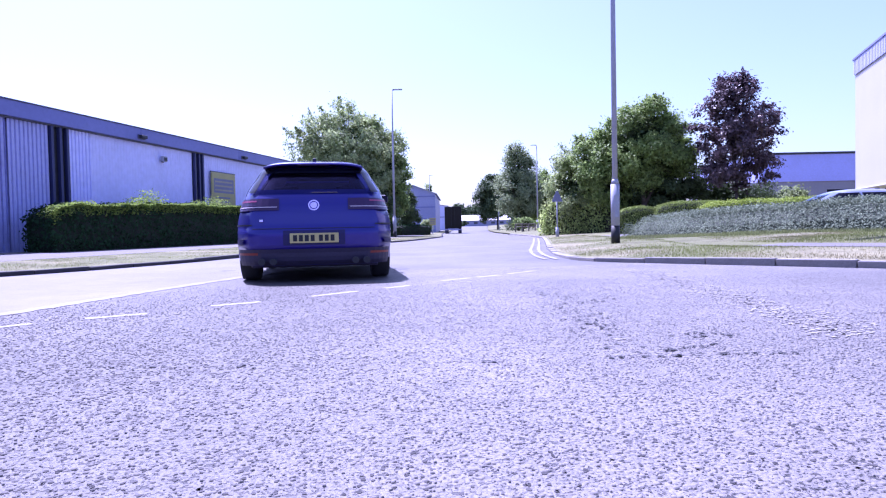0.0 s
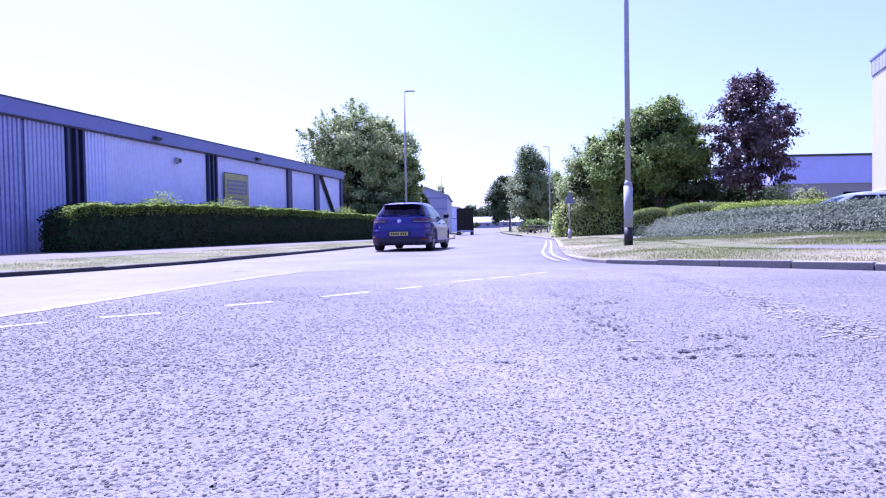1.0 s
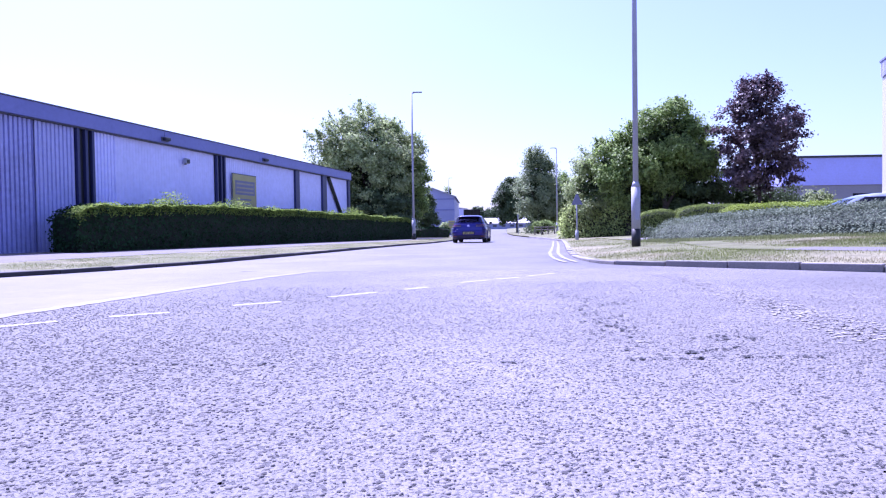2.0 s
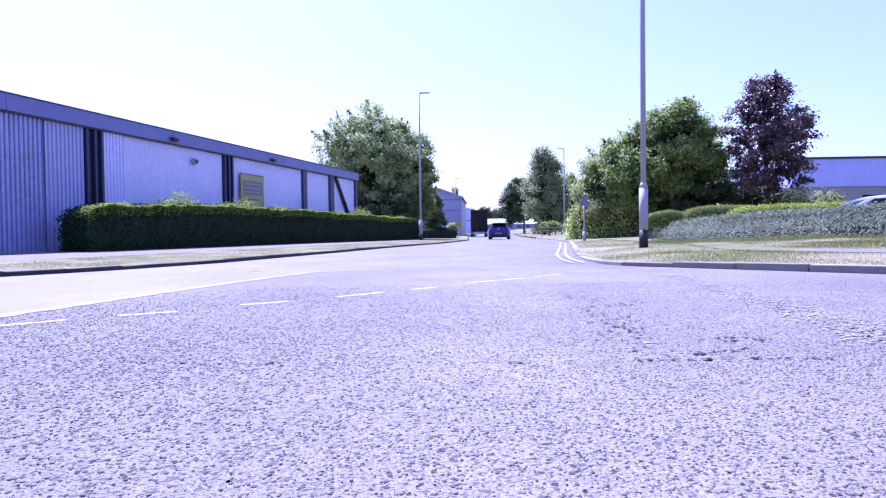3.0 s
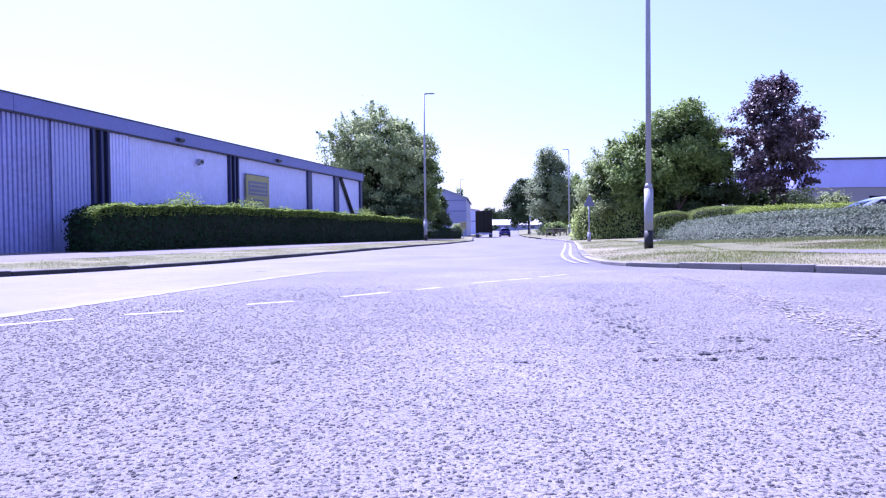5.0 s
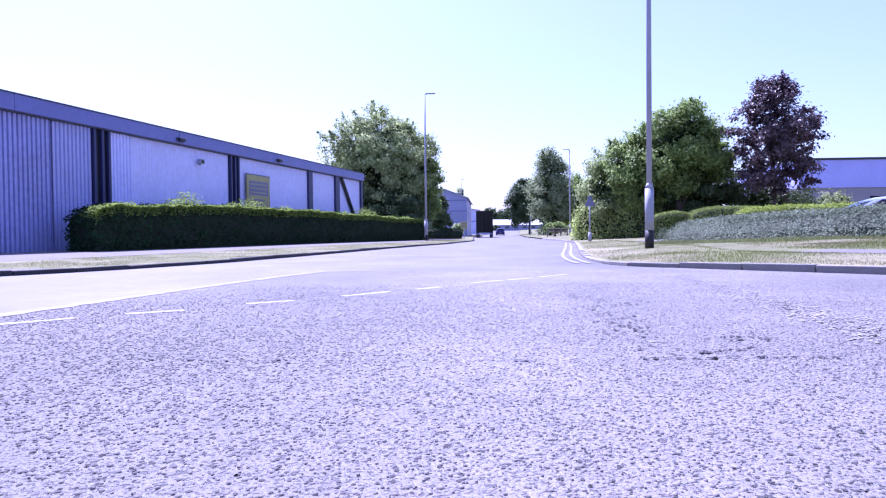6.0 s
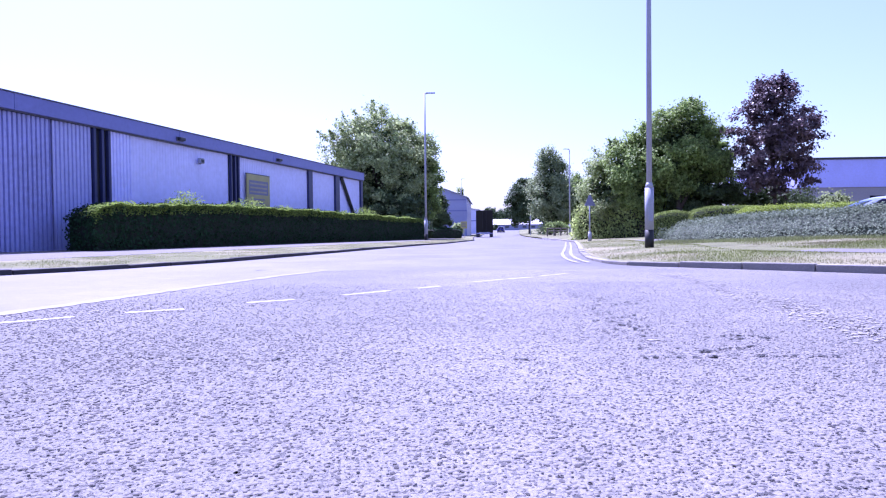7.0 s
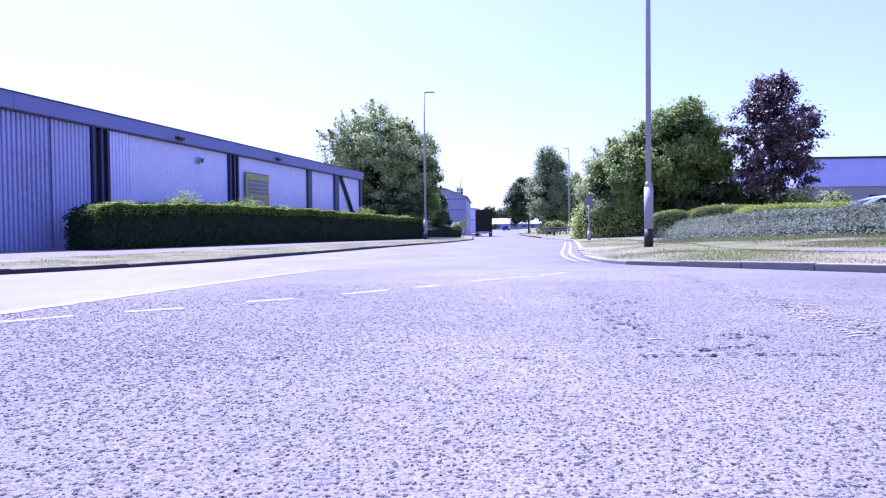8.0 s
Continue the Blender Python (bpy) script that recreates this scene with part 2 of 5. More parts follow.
M["amber"] = mat("dull_red_reflector", (0.22, 0.03, 0.02), 0.3, spread=0.1)
M["plate"] = mat("yellow_plate", (0.52, 0.45, 0.16), 0.4, spread=0.05)
M["lorry"] = mat("dark_lorry_box", (0.010, 0.008, 0.008), 0.85, spread=0.3)
M["car_glass"] = mat("dark_car_glass", (0.010, 0.010, 0.02), 0.12, spread=0.1)
M["car_glass"].node_tree.nodes["Principled BSDF"].inputs["Specular IOR Level"].default_value = 0.14


def tinted_pane(name, tint, gloss, sheen):
    """Thin tinted car glass: see-through, with a mirror-like skin."""
    m = bpy.data.materials.new(name)
    m.use_nodes = True
    nt = m.node_tree
    clear, shine, mix, fres = (nt.nodes.new("ShaderNode" + k) for k in ("BsdfTransparent", "BsdfGlossy", "MixShader", "Fresnel"))
    clear.inputs["Color"].default_value = (*tint, 1)
    shine.inputs["Color"].default_value = (*sheen, 1)
    shine.inputs["Roughness"].default_value = gloss
    fres.inputs["IOR"].default_value = 1.3
    nt.links.new(fres.outputs[0], mix.inputs[0])
    nt.links.new(clear.outputs[0], mix.inputs[1])
    nt.links.new(shine.outputs[0], mix.inputs[2])
    nt.links.new(mix.outputs[0], nt.nodes["Material Output"].inputs["Surface"])
    return m


M["pane"] = tinted_pane("tinted_car_pane", (0.42, 0.44, 0.62), 0.02, (0.40, 0.40, 0.92))
M["screen"] = tinted_pane("clear_windscreen", (0.72, 0.76, 0.80), 0.02, (0.9, 0.92, 1.0))


# ---------------------------------------------------------------- building blocks
def mesh_of(name, bm, material):
    me = bpy.data.meshes.new(name)
    bm.normal_update()
    bm.to_mesh(me)
    bm.free()
    me.materials.append(material)
    return me


def part(name, bm, material, parent=None, label="", smooth=False):
    """One mesh object out of a bmesh, under a thing or a part."""
    me = mesh_of(name, bm, material)
    if smooth:
        me.polygons.foreach_set("use_smooth", [len(f.vertices) < 5 for f in me.polygons])
    ob = new(name, me)
    ob.parent = parent
    return tagged(ob, label)


def raw(name, verts, faces, material, parent=None, label=""):
    me = bpy.data.meshes.new(name)
    me.from_pydata(verts, [], faces)
    me.materials.append(material)
    ob = new(name, me)
    ob.parent = parent
    return tagged(ob, label)


def one_box(x0, x1, y0, y1, z0, z1):
    return box(bmesh.new(), x0, x1, y0, y1, z0, z1)


def thing(name, m, label, category, group="", kind=""):
    ob = new(name)
    ob.empty_display_size = 0.2
    ob.matrix_world = m
    return tagged(ob, label, category, group, kind)


def box(bm, x0, x1, y0, y1, z0, z1, bevel=0.0, m=None):
    made = bmesh.ops.create_cube(bm, size=1)["verts"]
    mm = Matrix.Translation(((x0 + x1) / 2, (y0 + y1) / 2, (z0 + z1) / 2)) @ Matrix.Diagonal((x1 - x0, y1 - y0, z1 - z0, 1))
    bmesh.ops.transform(bm, matrix=(m @ mm) if m else mm, verts=made)
    if bevel:
        edges = list({e for v in made for e in v.link_edges})
        bmesh.ops.bevel(bm, geom=edges, offset=bevel, segments=2, affect="EDGES", profile=0.5)
    return bm


def tube(bm, p0, p1, r0, r1, n=10):
    p0, p1 = Vector(p0), Vector(p1)
    made = bmesh.ops.create_cone(bm, cap_ends=True, segments=n, radius1=r0, radius2=r1, depth=(p1 - p0).length)["verts"]
    turn = (p1 - p0).to_track_quat("Z", "Y").to_matrix().to_4x4()
    bmesh.ops.transform(bm, matrix=Matrix.Translation((p0 + p1) / 2) @ turn, verts=made)
    return bm


def one(fn, *a, **k):
    bm = bmesh.new()
    fn(bm, *a, **k)
    return bm


# ---------------------------------------------------------------- the lie of the land
KERB_L = [(-77, -60), (-35, -18), (-20, -4), (-13, 2.5), (-9.2, 6.5), (-6.35, 9.5), (-5.4, 11), (-4.4, 13.5), (-3.75, 16.5), (-3.08, 19.7), (-1.86, 26), (0.2, 34.8), (2.3, 49.7), (4.3, 95), (7.5, 134), (11, 165), (14, 190), (18, 230)]
KERB_R = [(73, -60), (31.2, -18), (14.2, -1), (8.1, 5), (5.3, 7.9), (3.75, 9.5), (3.1, 10.25), (2.78, 10.8), (2.72, 11.6), (2.80, 12.8), (3.0, 14.4), (3.35, 16.5), (4.8, 24), (6.65, 34), (7.7, 44.4), (8.6, 57.5), (12, 97), (15.3, 134), (18.6, 165), (21.5, 190), (26, 230)]


def kerb_x(table, y):
    return float(np.interp(y, [p[1] for p in table], [p[0] for p in table]))


def smooth_x(table, y):
    w = 0.25 if y < 14 else 1.5
    return (kerb_x(table, y - w) + 2 * kerb_x(table, y) + kerb_x(table, y + w)) / 4


def ground_z(y):
    return float(np.interp(y, [-60, 30, 60, 98, 125, 134, 150, 166, 176, 200, 400], [0, 0, -0.06, -0.12, -0.03, 0.03, 0.22, 0.55, 0.85, 1.2, 1.4]))


def hedge_x(y):
    return 0.257 * y - 14.1


def left_z(x, y):
    d = smooth_x(KERB_L, y) - x
    return ground_z(y) + 0.062 + 0.015 * min(max(d, 0), 7)


def corner_dip(y):
    """The worn corner, where verge and kerb sink almost to the road."""
    return float(np.interp(y, [9.4, 10.6, 14.0, 18.0], [0.0, -0.045, -0.05, 0.0]))


def right_z(x, y):
    d = x - smooth_x(KERB_R, y)
    return ground_z(y) + 0.085 + 0.055 * min(max(d, 0), 5) + corner_dip(y) * max(0.0, 1 - max(d, 0) / 1.4)


ROWS = sorted(set([-60, -40, -25, -18, -10, -4, 0, 3] + [5 + 0.25 * i for i in range(60)] + [20 + i for i in range(60)] + [80 + 4 * i for i in range(38)]))


def sheet(name, columns, material, label, category, rows=ROWS):
    """A strip of ground; columns(y) gives the points from left to right."""
    verts, faces, n = [], [], None
    for y in rows:
        c = columns(y)
        n = len(c)
        verts += c
    for i in range(len(rows) - 1):
        for j in range(n - 1):
            a = i * n + j
            faces.append((a, a + 1, a + 1 + n, a + n))
    ob = raw(name, verts, faces, material)
    ob.data.polygons.foreach_set("use_smooth", [True] * len(faces))
    return tagged(ob, label, category, kind="structure")


def lerp(a, b, k):
    return a + (b - a) * k


sheet("ground", lambda y: [(x, y, ground_z(y) - 0.12) for x in (-2500, -300, -60, -20, 0, 20, 60, 300, 2500)], M["grass"], "dull green and bare earth ground", "ground",
      rows=[-2500, -300] + ROWS + [300, 400, 900, 3000])
sheet("road", lambda y: [(lerp(smooth_x(KERB_L, y), smooth_x(KERB_R, y), k / 10), y, ground_z(y)) for k in range(11)], M["fine"], "sunlit pale grey worn asphalt road", "road")


def left_columns(y, k0, k1, lift):
    a, b = smooth_x(KERB_L, y) - 0.13, min(hedge_x(y) - 1.6, smooth_x(KERB_L, y) - 4)
    return [(lerp(a, b, k), y, left_z(lerp(a, b, k), y) + lift) for k in np.linspace(k0, k1, 7)]


sheet("verge", lambda y: left_columns(y, 0.0, 0.42, 0), M["dry_grass"], "sun-dried worn grass verge behind the kerb", "verge")
sheet("pavement", lambda y: left_columns(y, 0.42, 1.0, 0.003), M["path"], "pale sunlit asphalt footpath along the hedge", "pavement")
sheet("verge", lambda y: [(smooth_x(KERB_R, y) + d, y, right_z(smooth_x(KERB_R, y) + d, y)) for d in (0.13, 0.5, 1, 1.6, 2.4, 3.4, 5, 9, 20, 60)], M["dry_grass"], "rough dry grass bank rising from the kerb", "verge")


def bank_path(y):
    x = smooth_x(KERB_R, y)
    a, b = np.interp(y, [10.6, 15, 30], [2.15, 2.6, 1.6]), np.interp(y, [10.6, 15, 30], [2.8, 3.3, 3.0])
    return [(x + d, y, right_z(x + d, y) + 0.006) for d in np.linspace(a, b, 6)]


for stretch in ([-18, -10, -4, 0, 3] + [5 + 0.25 * i for i in range(22)], [16.5 + 0.5 * i for i in range(16)]):
    sheet("pavement", bank_path, M["path"], "narrow pale asphalt footpath across the bank", "pavement", rows=stretch)

# added out of view behind the camera, so car glass reflects a dark band
tagged(new("reflection_wall", mesh_of("reflection_wall", one_box(-70, 70, -34, -33.6, -0.2, 7.0), M["fascia"])), "unseen plain wall added to darken reflections", "wall", kind="structure")

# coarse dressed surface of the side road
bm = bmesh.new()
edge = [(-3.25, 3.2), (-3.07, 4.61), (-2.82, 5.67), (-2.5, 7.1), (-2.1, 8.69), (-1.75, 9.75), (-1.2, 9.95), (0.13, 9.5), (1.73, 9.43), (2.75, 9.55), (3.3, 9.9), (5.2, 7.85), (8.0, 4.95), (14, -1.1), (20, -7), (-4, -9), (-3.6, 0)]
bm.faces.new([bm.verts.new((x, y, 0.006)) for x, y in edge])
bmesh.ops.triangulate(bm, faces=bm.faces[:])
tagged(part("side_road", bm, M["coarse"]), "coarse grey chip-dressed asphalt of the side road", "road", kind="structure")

# ---------------------------------------------------------------- kerbs, stone by stone
def kerb_mesh(length, material):
    bm = bmesh.new()
    box(bm, -0.065, 0.065, -length / 2, length / 2, -0.16, 0.10, bevel=0.012)
    return mesh_of("kerb_stone", bm, material)


def lay_kerb(name, table, y0, y1, side, lift, label, material):
    """Kerb stones end to end along a line of the plan."""
    owner = thing(name, pose(0, 0, 0), label, "kerb", kind="structure")
    me = kerb_mesh(0.905, material)
    pts = [(smooth_x(table, y) + side * 0.065, y) for y in np.arange(y0, y1, 0.006)]
    run, last = 0.0, pts[0]
    start = pts[0]
    for p in pts[1:]:
        run += math.hypot(p[0] - last[0], p[1] - last[1])
        last = p
        if run >= 0.915:
            ob = new("kerb_stone", me)
            ob.parent = owner
            a = math.atan2(p[1] - start[1], p[0] - start[0])
            cx, cy = (p[0] + start[0]) / 2, (p[1] + start[1]) / 2
            ob.matrix_world = pose(cx, cy, ground_z(cy) + lift(cy) + random.uniform(-0.006, 0.006), random.uniform(-0.6, 0.6), random.uniform(-1.5, 1.5), math.degrees(a) - 90 + random.uniform(-0.5, 0.5))
            run, start = 0.0, p
    return owner


sheet("pavement", lambda y: [(x, yy, left_z(x, yy) + 0.005) for x, yy in ((lerp(smooth_x(KERB_L, y) - 0.13, hedge_x(y) - 1.6, k), y - 0.9 * k * (y > 9.9)) for k in np.linspace(0, 0.3, 6))], M["path"], "worn asphalt crossing laid through the verge", "pavement",
      rows=[3 + 0.25 * i for i in range(30)])
lay_kerb("kerb", KERB_L, 3.0, 110, -1, lambda y: -0.026 + 0.008 * math.sin(y * 0.9), "concrete kerb coloured dark for its shaded face, below the dry verge", M["kerb_dark"])
lay_kerb("kerb", KERB_R, 2.0, 60, 1, lambda y: corner_dip(y) - 0.004, "pale concrete kerb round the junction corner", M["kerb"])


# ---------------------------------------------------------------- road markings
def stripe(name, pts, width, z, material, label, ragged=0.012):
    """A thin painted strip along points of the ground."""
    verts, faces = [], []
    fine = []
    for a, b in zip(pts, pts[1:]):
        n = max(2, int(math.dist(a, b) / 0.12))
        fine += [(lerp(a[0], b[0], i / n), lerp(a[1], b[1], i / n)) for i in range(n)]
    fine.append(pts[-1])
    for i, p in enumerate(fine):
        q0, q1 = fine[max(i - 1, 0)], fine[min(i + 1, len(fine) - 1)]
        d = Vector((q1[0] - q0[0], q1[1] - q0[1])).normalized()
        for s in (-1, 1):
            w = width / 2 + random.uniform(-ragged, ragged)
            verts.append((p[0] - s * d.y * w, p[1] + s * d.x * w, ground_z(p[1]) + z))
    for i in range(len(fine) - 1):
        faces.append((2 * i, 2 * i + 2, 2 * i + 3, 2 * i + 1))
    return tagged(raw(name, verts, faces, material), label, "road marking", kind="structure")


for a, b in (((-3.3, 3.85), (-2.54, 4.56)), ((-2.29, 4.77), (-1.95, 4.98)), ((-1.60, 5.39), (-1.27, 5.63)), ((-0.91, 5.98), (-0.52, 6.41)), ((-0.28, 6.65), (-0.03, 6.90)), ((0.32, 7.42), (0.68, 7.76)), ((0.76, 7.84), (1.06, 8.12)), ((1.2, 8.3), (1.62, 8.78))):
    a, b = ((p[0] * 0.977, p[1] * 0.977) for p in (a, b))
    stripe("give_way_dash", [a, b], 0.09, 0.0085, M["line"], "worn white broken give-way dash on asphalt")
stripe("surface_joint", [(-3.35, 3.2), (-3.12, 4.61), (-2.87, 5.67), (-2.55, 7.1), (-2.15, 8.69), (-1.75, 9.85)], 0.17, 0.010, M["seam"], "pale seam where two road surfaces meet", 0.03)
for off in (0.21, 0.41):
    stripe("double_line", [(kerb_x(KERB_R, y) - off, y) for y in (11.5, 12.0, 12.8, 14.4, 16.5, 20, 24, 29, 34, 44, 57, 75, 97)], 0.075, 0.011, M["faded_line"], "faded double no-waiting line beside the kerb", 0.022)


def crack(x0, y0, x1, y1, w, fill, step=0.011):
    """Small flat flecks along a line of the asphalt: lost chips or pale scuffs."""
    verts, faces = [], []
    n = max(4, int(math.dist((x0, y0), (x1, y1)) / step))
    for i in range(n):
        if random.random() > fill:
            continue
        k = (i + random.random()) / n
        x, y = lerp(x0, x1, k) + random.gauss(0, 1.5 * w), lerp(y0, y1, k) + random.gauss(0, 1.5 * w)
        r, a0 = random.uniform(0.003, 0.0115), random.uniform(0, 6)
        j = len(verts)
        for c in range(6):
            a = a0 + c * math.pi / 3
            q = r * random.uniform(0.6, 1.3)
            verts.append((x + 1.5 * q * math.cos(a), y + 1.5 * q * math.sin(a), 0.0118))
        faces.append(tuple(range(j, j + 6)))
    return verts, faces


for x0, y0, x1, y1, w, fill in ((0.82, 2.81, 1.63, 2.80, 0.009, 0.5), (0.20, 2.79, 0.40, 2.78, 0.008, 0.4), (1.36, 3.33, 1.62, 3.28, 0.03, 1.0), (1.12, 2.92, 1.42, 3.05, 0.008, 0.8), (1.05, 5.75, 1.25, 5.2, 0.05, 0.9), (1.18, 4.85, 1.6, 5.1, 0.03, 0.8),
                          (1.0, 3.6, 1.12, 5.0, 0.06, 0.7), (-1.3, 2.9, -0.5, 2.82, 0.012, 0.18), (2.75, 3.95, 3.0, 3.9, 0.03, 0.8), (0.9, 3.0, 1.05, 4.0, 0.08, 0.4), (2.4, 7.6, 3.6, 7.9, 0.05, 0.3)):
    tagged(raw("crack", *crack(x0, y0, x1, y1, w, fill), M["crack"]), "dark line of lost chips in the asphalt", "road crack", kind="structure")


tagged(raw("scuff", *crack(2.85, 8.2, 2.2, 3.2, 0.075, 0.8, 0.0016), M["faded_line"]), "pale scuffed band across the side road", "road scuff", kind="structure")
stripe("paint_spot", [(0.99, 3.26), (1.02, 3.25), (1.06, 3.24)], 0.03, 0.0105, M["faded_line"], "small pale paint spot on the asphalt", 0.012)
stripe("paint_spot", [(-2.9, 10.2), (-2.8, 10.22), (-2.65, 10.2)], 0.05, 0.006, M["crack"], "small dark oil spot on the road", 0.02)


# ---------------------------------------------------------------- foliage
def leaf_mesh(name, pos, normal, size, material, parent=None, label="", rng=None):
    """Many small folded leaves at pos, facing about normal."""
    rng = rng or np.random.default_rng(1)
    n = len(pos)
    nor = normal + rng.normal(0, 0.55, (n, 3))
    nor /= np.linalg.norm(nor, axis=1)[:, None] + 1e-9
    t = np.cross(nor, rng.normal(0, 1, (n, 3)))
    t /= np.linalg.norm(t, axis=1)[:, None] + 1e-9
    b = np.cross(nor, t)
    s = size * rng.uniform(0.6, 1.35, n)[:, None]
    v = np.empty((n, 4, 3))
    v[:, 0] = pos - t * s * 0.5
    v[:, 1] = pos + b * s * 0.33 + nor * s * 0.1
    v[:, 2] = pos + t * s * 0.55
    v[:, 3] = pos - b * s * 0.33 + nor * s * 0.1
    me = bpy.data.meshes.new(name)
    me.vertices.add(n * 4)
    me.vertices.foreach_set("co", v.reshape(-1))
    idx = np.arange(n * 4).reshape(n, 4)
    tri = np.concatenate([idx[:, [0, 1, 2]], idx[:, [0, 2, 3]]]).reshape(-1)
    me.loops.add(len(tri))
    me.loops.foreach_set("vertex_index", tri)
    me.polygons.add(len(tri) // 3)
    me.polygons.foreach_set("loop_start", np.arange(0, len(tri), 3))
    me.update(calc_edges=True)
    me.validate()
    me.materials.append(material)
    ob = new(name, me)
    ob.parent = parent
    return tagged(ob, label)


def tree(name, x, y, z, trunk_h, trunk_r, centre, radii, clumps, per, spread, leaf, material, label, seed, bark=None, shape=None, limbs=9, inner=0.12):
    """Tapered trunk, limbs, and a crown of leaf clumps in an uneven ellipsoid; centre is given from the foot."""
    rng = np.random.default_rng(seed)
    owner = thing(name, pose(x, y, z), label, "tree")
    bark = bark or M["bark"]
    bm = bmesh.new()
    p, r = Vector((0, 0, -0.15)), trunk_r
    steps = 5
    for i in range(steps):
        q = Vector((random.uniform(-0.1, 0.1), random.uniform(-0.1, 0.1), trunk_h * (i + 1) / steps))
        tube(bm, p, q, r, r * 0.84, 9)
        p, r = q, r * 0.84
    part("trunk", bm, bark, owner, smooth=True)
    c, rad = np.array(centre), np.array(radii)
    # a few large boughs, each a puff of many small sprays
    per, spread, leaf = int(per * 1.9), spread * 0.62, leaf * 0.78
    boughs = max(16, int(clumps ** 0.5 * 2.6))
    up = 1 - 2 * (np.arange(boughs) + 0.5) / boughs
    turn = np.arange(boughs) * 2.39996
    way = np.stack([np.cos(turn) * np.sqrt(1 - up * up), np.sin(turn) * np.sqrt(1 - up * up), up], -1) + rng.normal(0, 0.16, (boughs, 3))
    way /= np.linalg.norm(way, axis=1)[:, None]
    puff = c + way * rad * rng.uniform(0.50, 0.80, boughs)[:, None]
    size = rng.uniform(0.18, 0.34, boughs)
    pick = rng.integers(0, boughs, clumps)
    dirs = rng.normal(0, 1, (clumps, 3)) + way[pick] * 0.8 + np.array([0, 0, 0.25])
    dirs /= np.linalg.norm(dirs, axis=1)[:, None]
    mid = puff[pick] + dirs * rad * (size[pick] * rng.uniform(0.35, 1, clumps) ** 0.4)[:, None]
    if shape:
        mid = shape(mid, c, rad)
    bm = bmesh.new()
    for i in range(limbs):
        target = mid[rng.integers(0, clumps)] * 0.9 + c * 0.1
        a = Vector((0, 0, trunk_h * rng.uniform(0.45, 1.0)))
        t = Vector(target)
        h = a.lerp(t, 0.5) + Vector((0, 0, 0.12 * (t - a).length))
        tube(bm, a, h, trunk_r * 0.42, trunk_r * 0.26, 6)
        tube(bm, h, t, trunk_r * 0.26, trunk_r * 0.06, 6)
    part("branchwork", bm, bark, owner, smooth=True)
    pos = np.repeat(mid, per, 0) + rng.normal(0, 1, (clumps * per, 3)) * np.array([spread, spread, spread * 0.7])
    away = np.repeat((mid - c) / (np.linalg.norm(mid - c, axis=1)[:, None] + 1e-6) + np.array([0, 0, 0.35]), per, 0)
    pos += away * np.minimum(rng.exponential(0.6 * spread, len(pos)), 1.6 * spread)[:, None] - away * 0.55 * spread
    # shoots that stand out of the outline
    shoots = clumps // 4
    tip = mid[rng.integers(0, clumps, shoots)]
    aim_out = (tip - c) / rad + rng.normal(0, 0.3, (shoots, 3)) + np.array([0, 0, 0.35])
    aim_out /= np.linalg.norm(aim_out, axis=1)[:, None]
    reach = rng.uniform(0.5, 1.0, shoots) * 0.16 * rad.mean()
    along = rng.uniform(0, 1, (shoots, per // 2))
    twig = tip[:, None] + (aim_out * reach[:, None])[:, None] * (1.4 * along)[..., None] + rng.normal(0, 1, (shoots, per // 2, 3)) * (0.32 * spread * (1.25 - along))[..., None]
    pos = np.concatenate([pos, twig.reshape(-1, 3)])
    pos[:, 2] = np.maximum(pos[:, 2], 0.05)
    out = (pos - c) / rad
    out[:, 2] += 0.6
    out /= np.linalg.norm(out, axis=1)[:, None] + 1e-6
    leaf_mesh("crown", pos, out, leaf, material, owner, rng=rng)
    # crown's inner shade put into colour: darker leaves, except in copper crowns
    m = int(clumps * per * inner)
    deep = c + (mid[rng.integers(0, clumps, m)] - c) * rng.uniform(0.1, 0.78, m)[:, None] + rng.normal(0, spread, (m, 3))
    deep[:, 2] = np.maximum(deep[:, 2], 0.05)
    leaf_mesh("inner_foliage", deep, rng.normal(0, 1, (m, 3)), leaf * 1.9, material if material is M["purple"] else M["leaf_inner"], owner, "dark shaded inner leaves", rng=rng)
    return owner


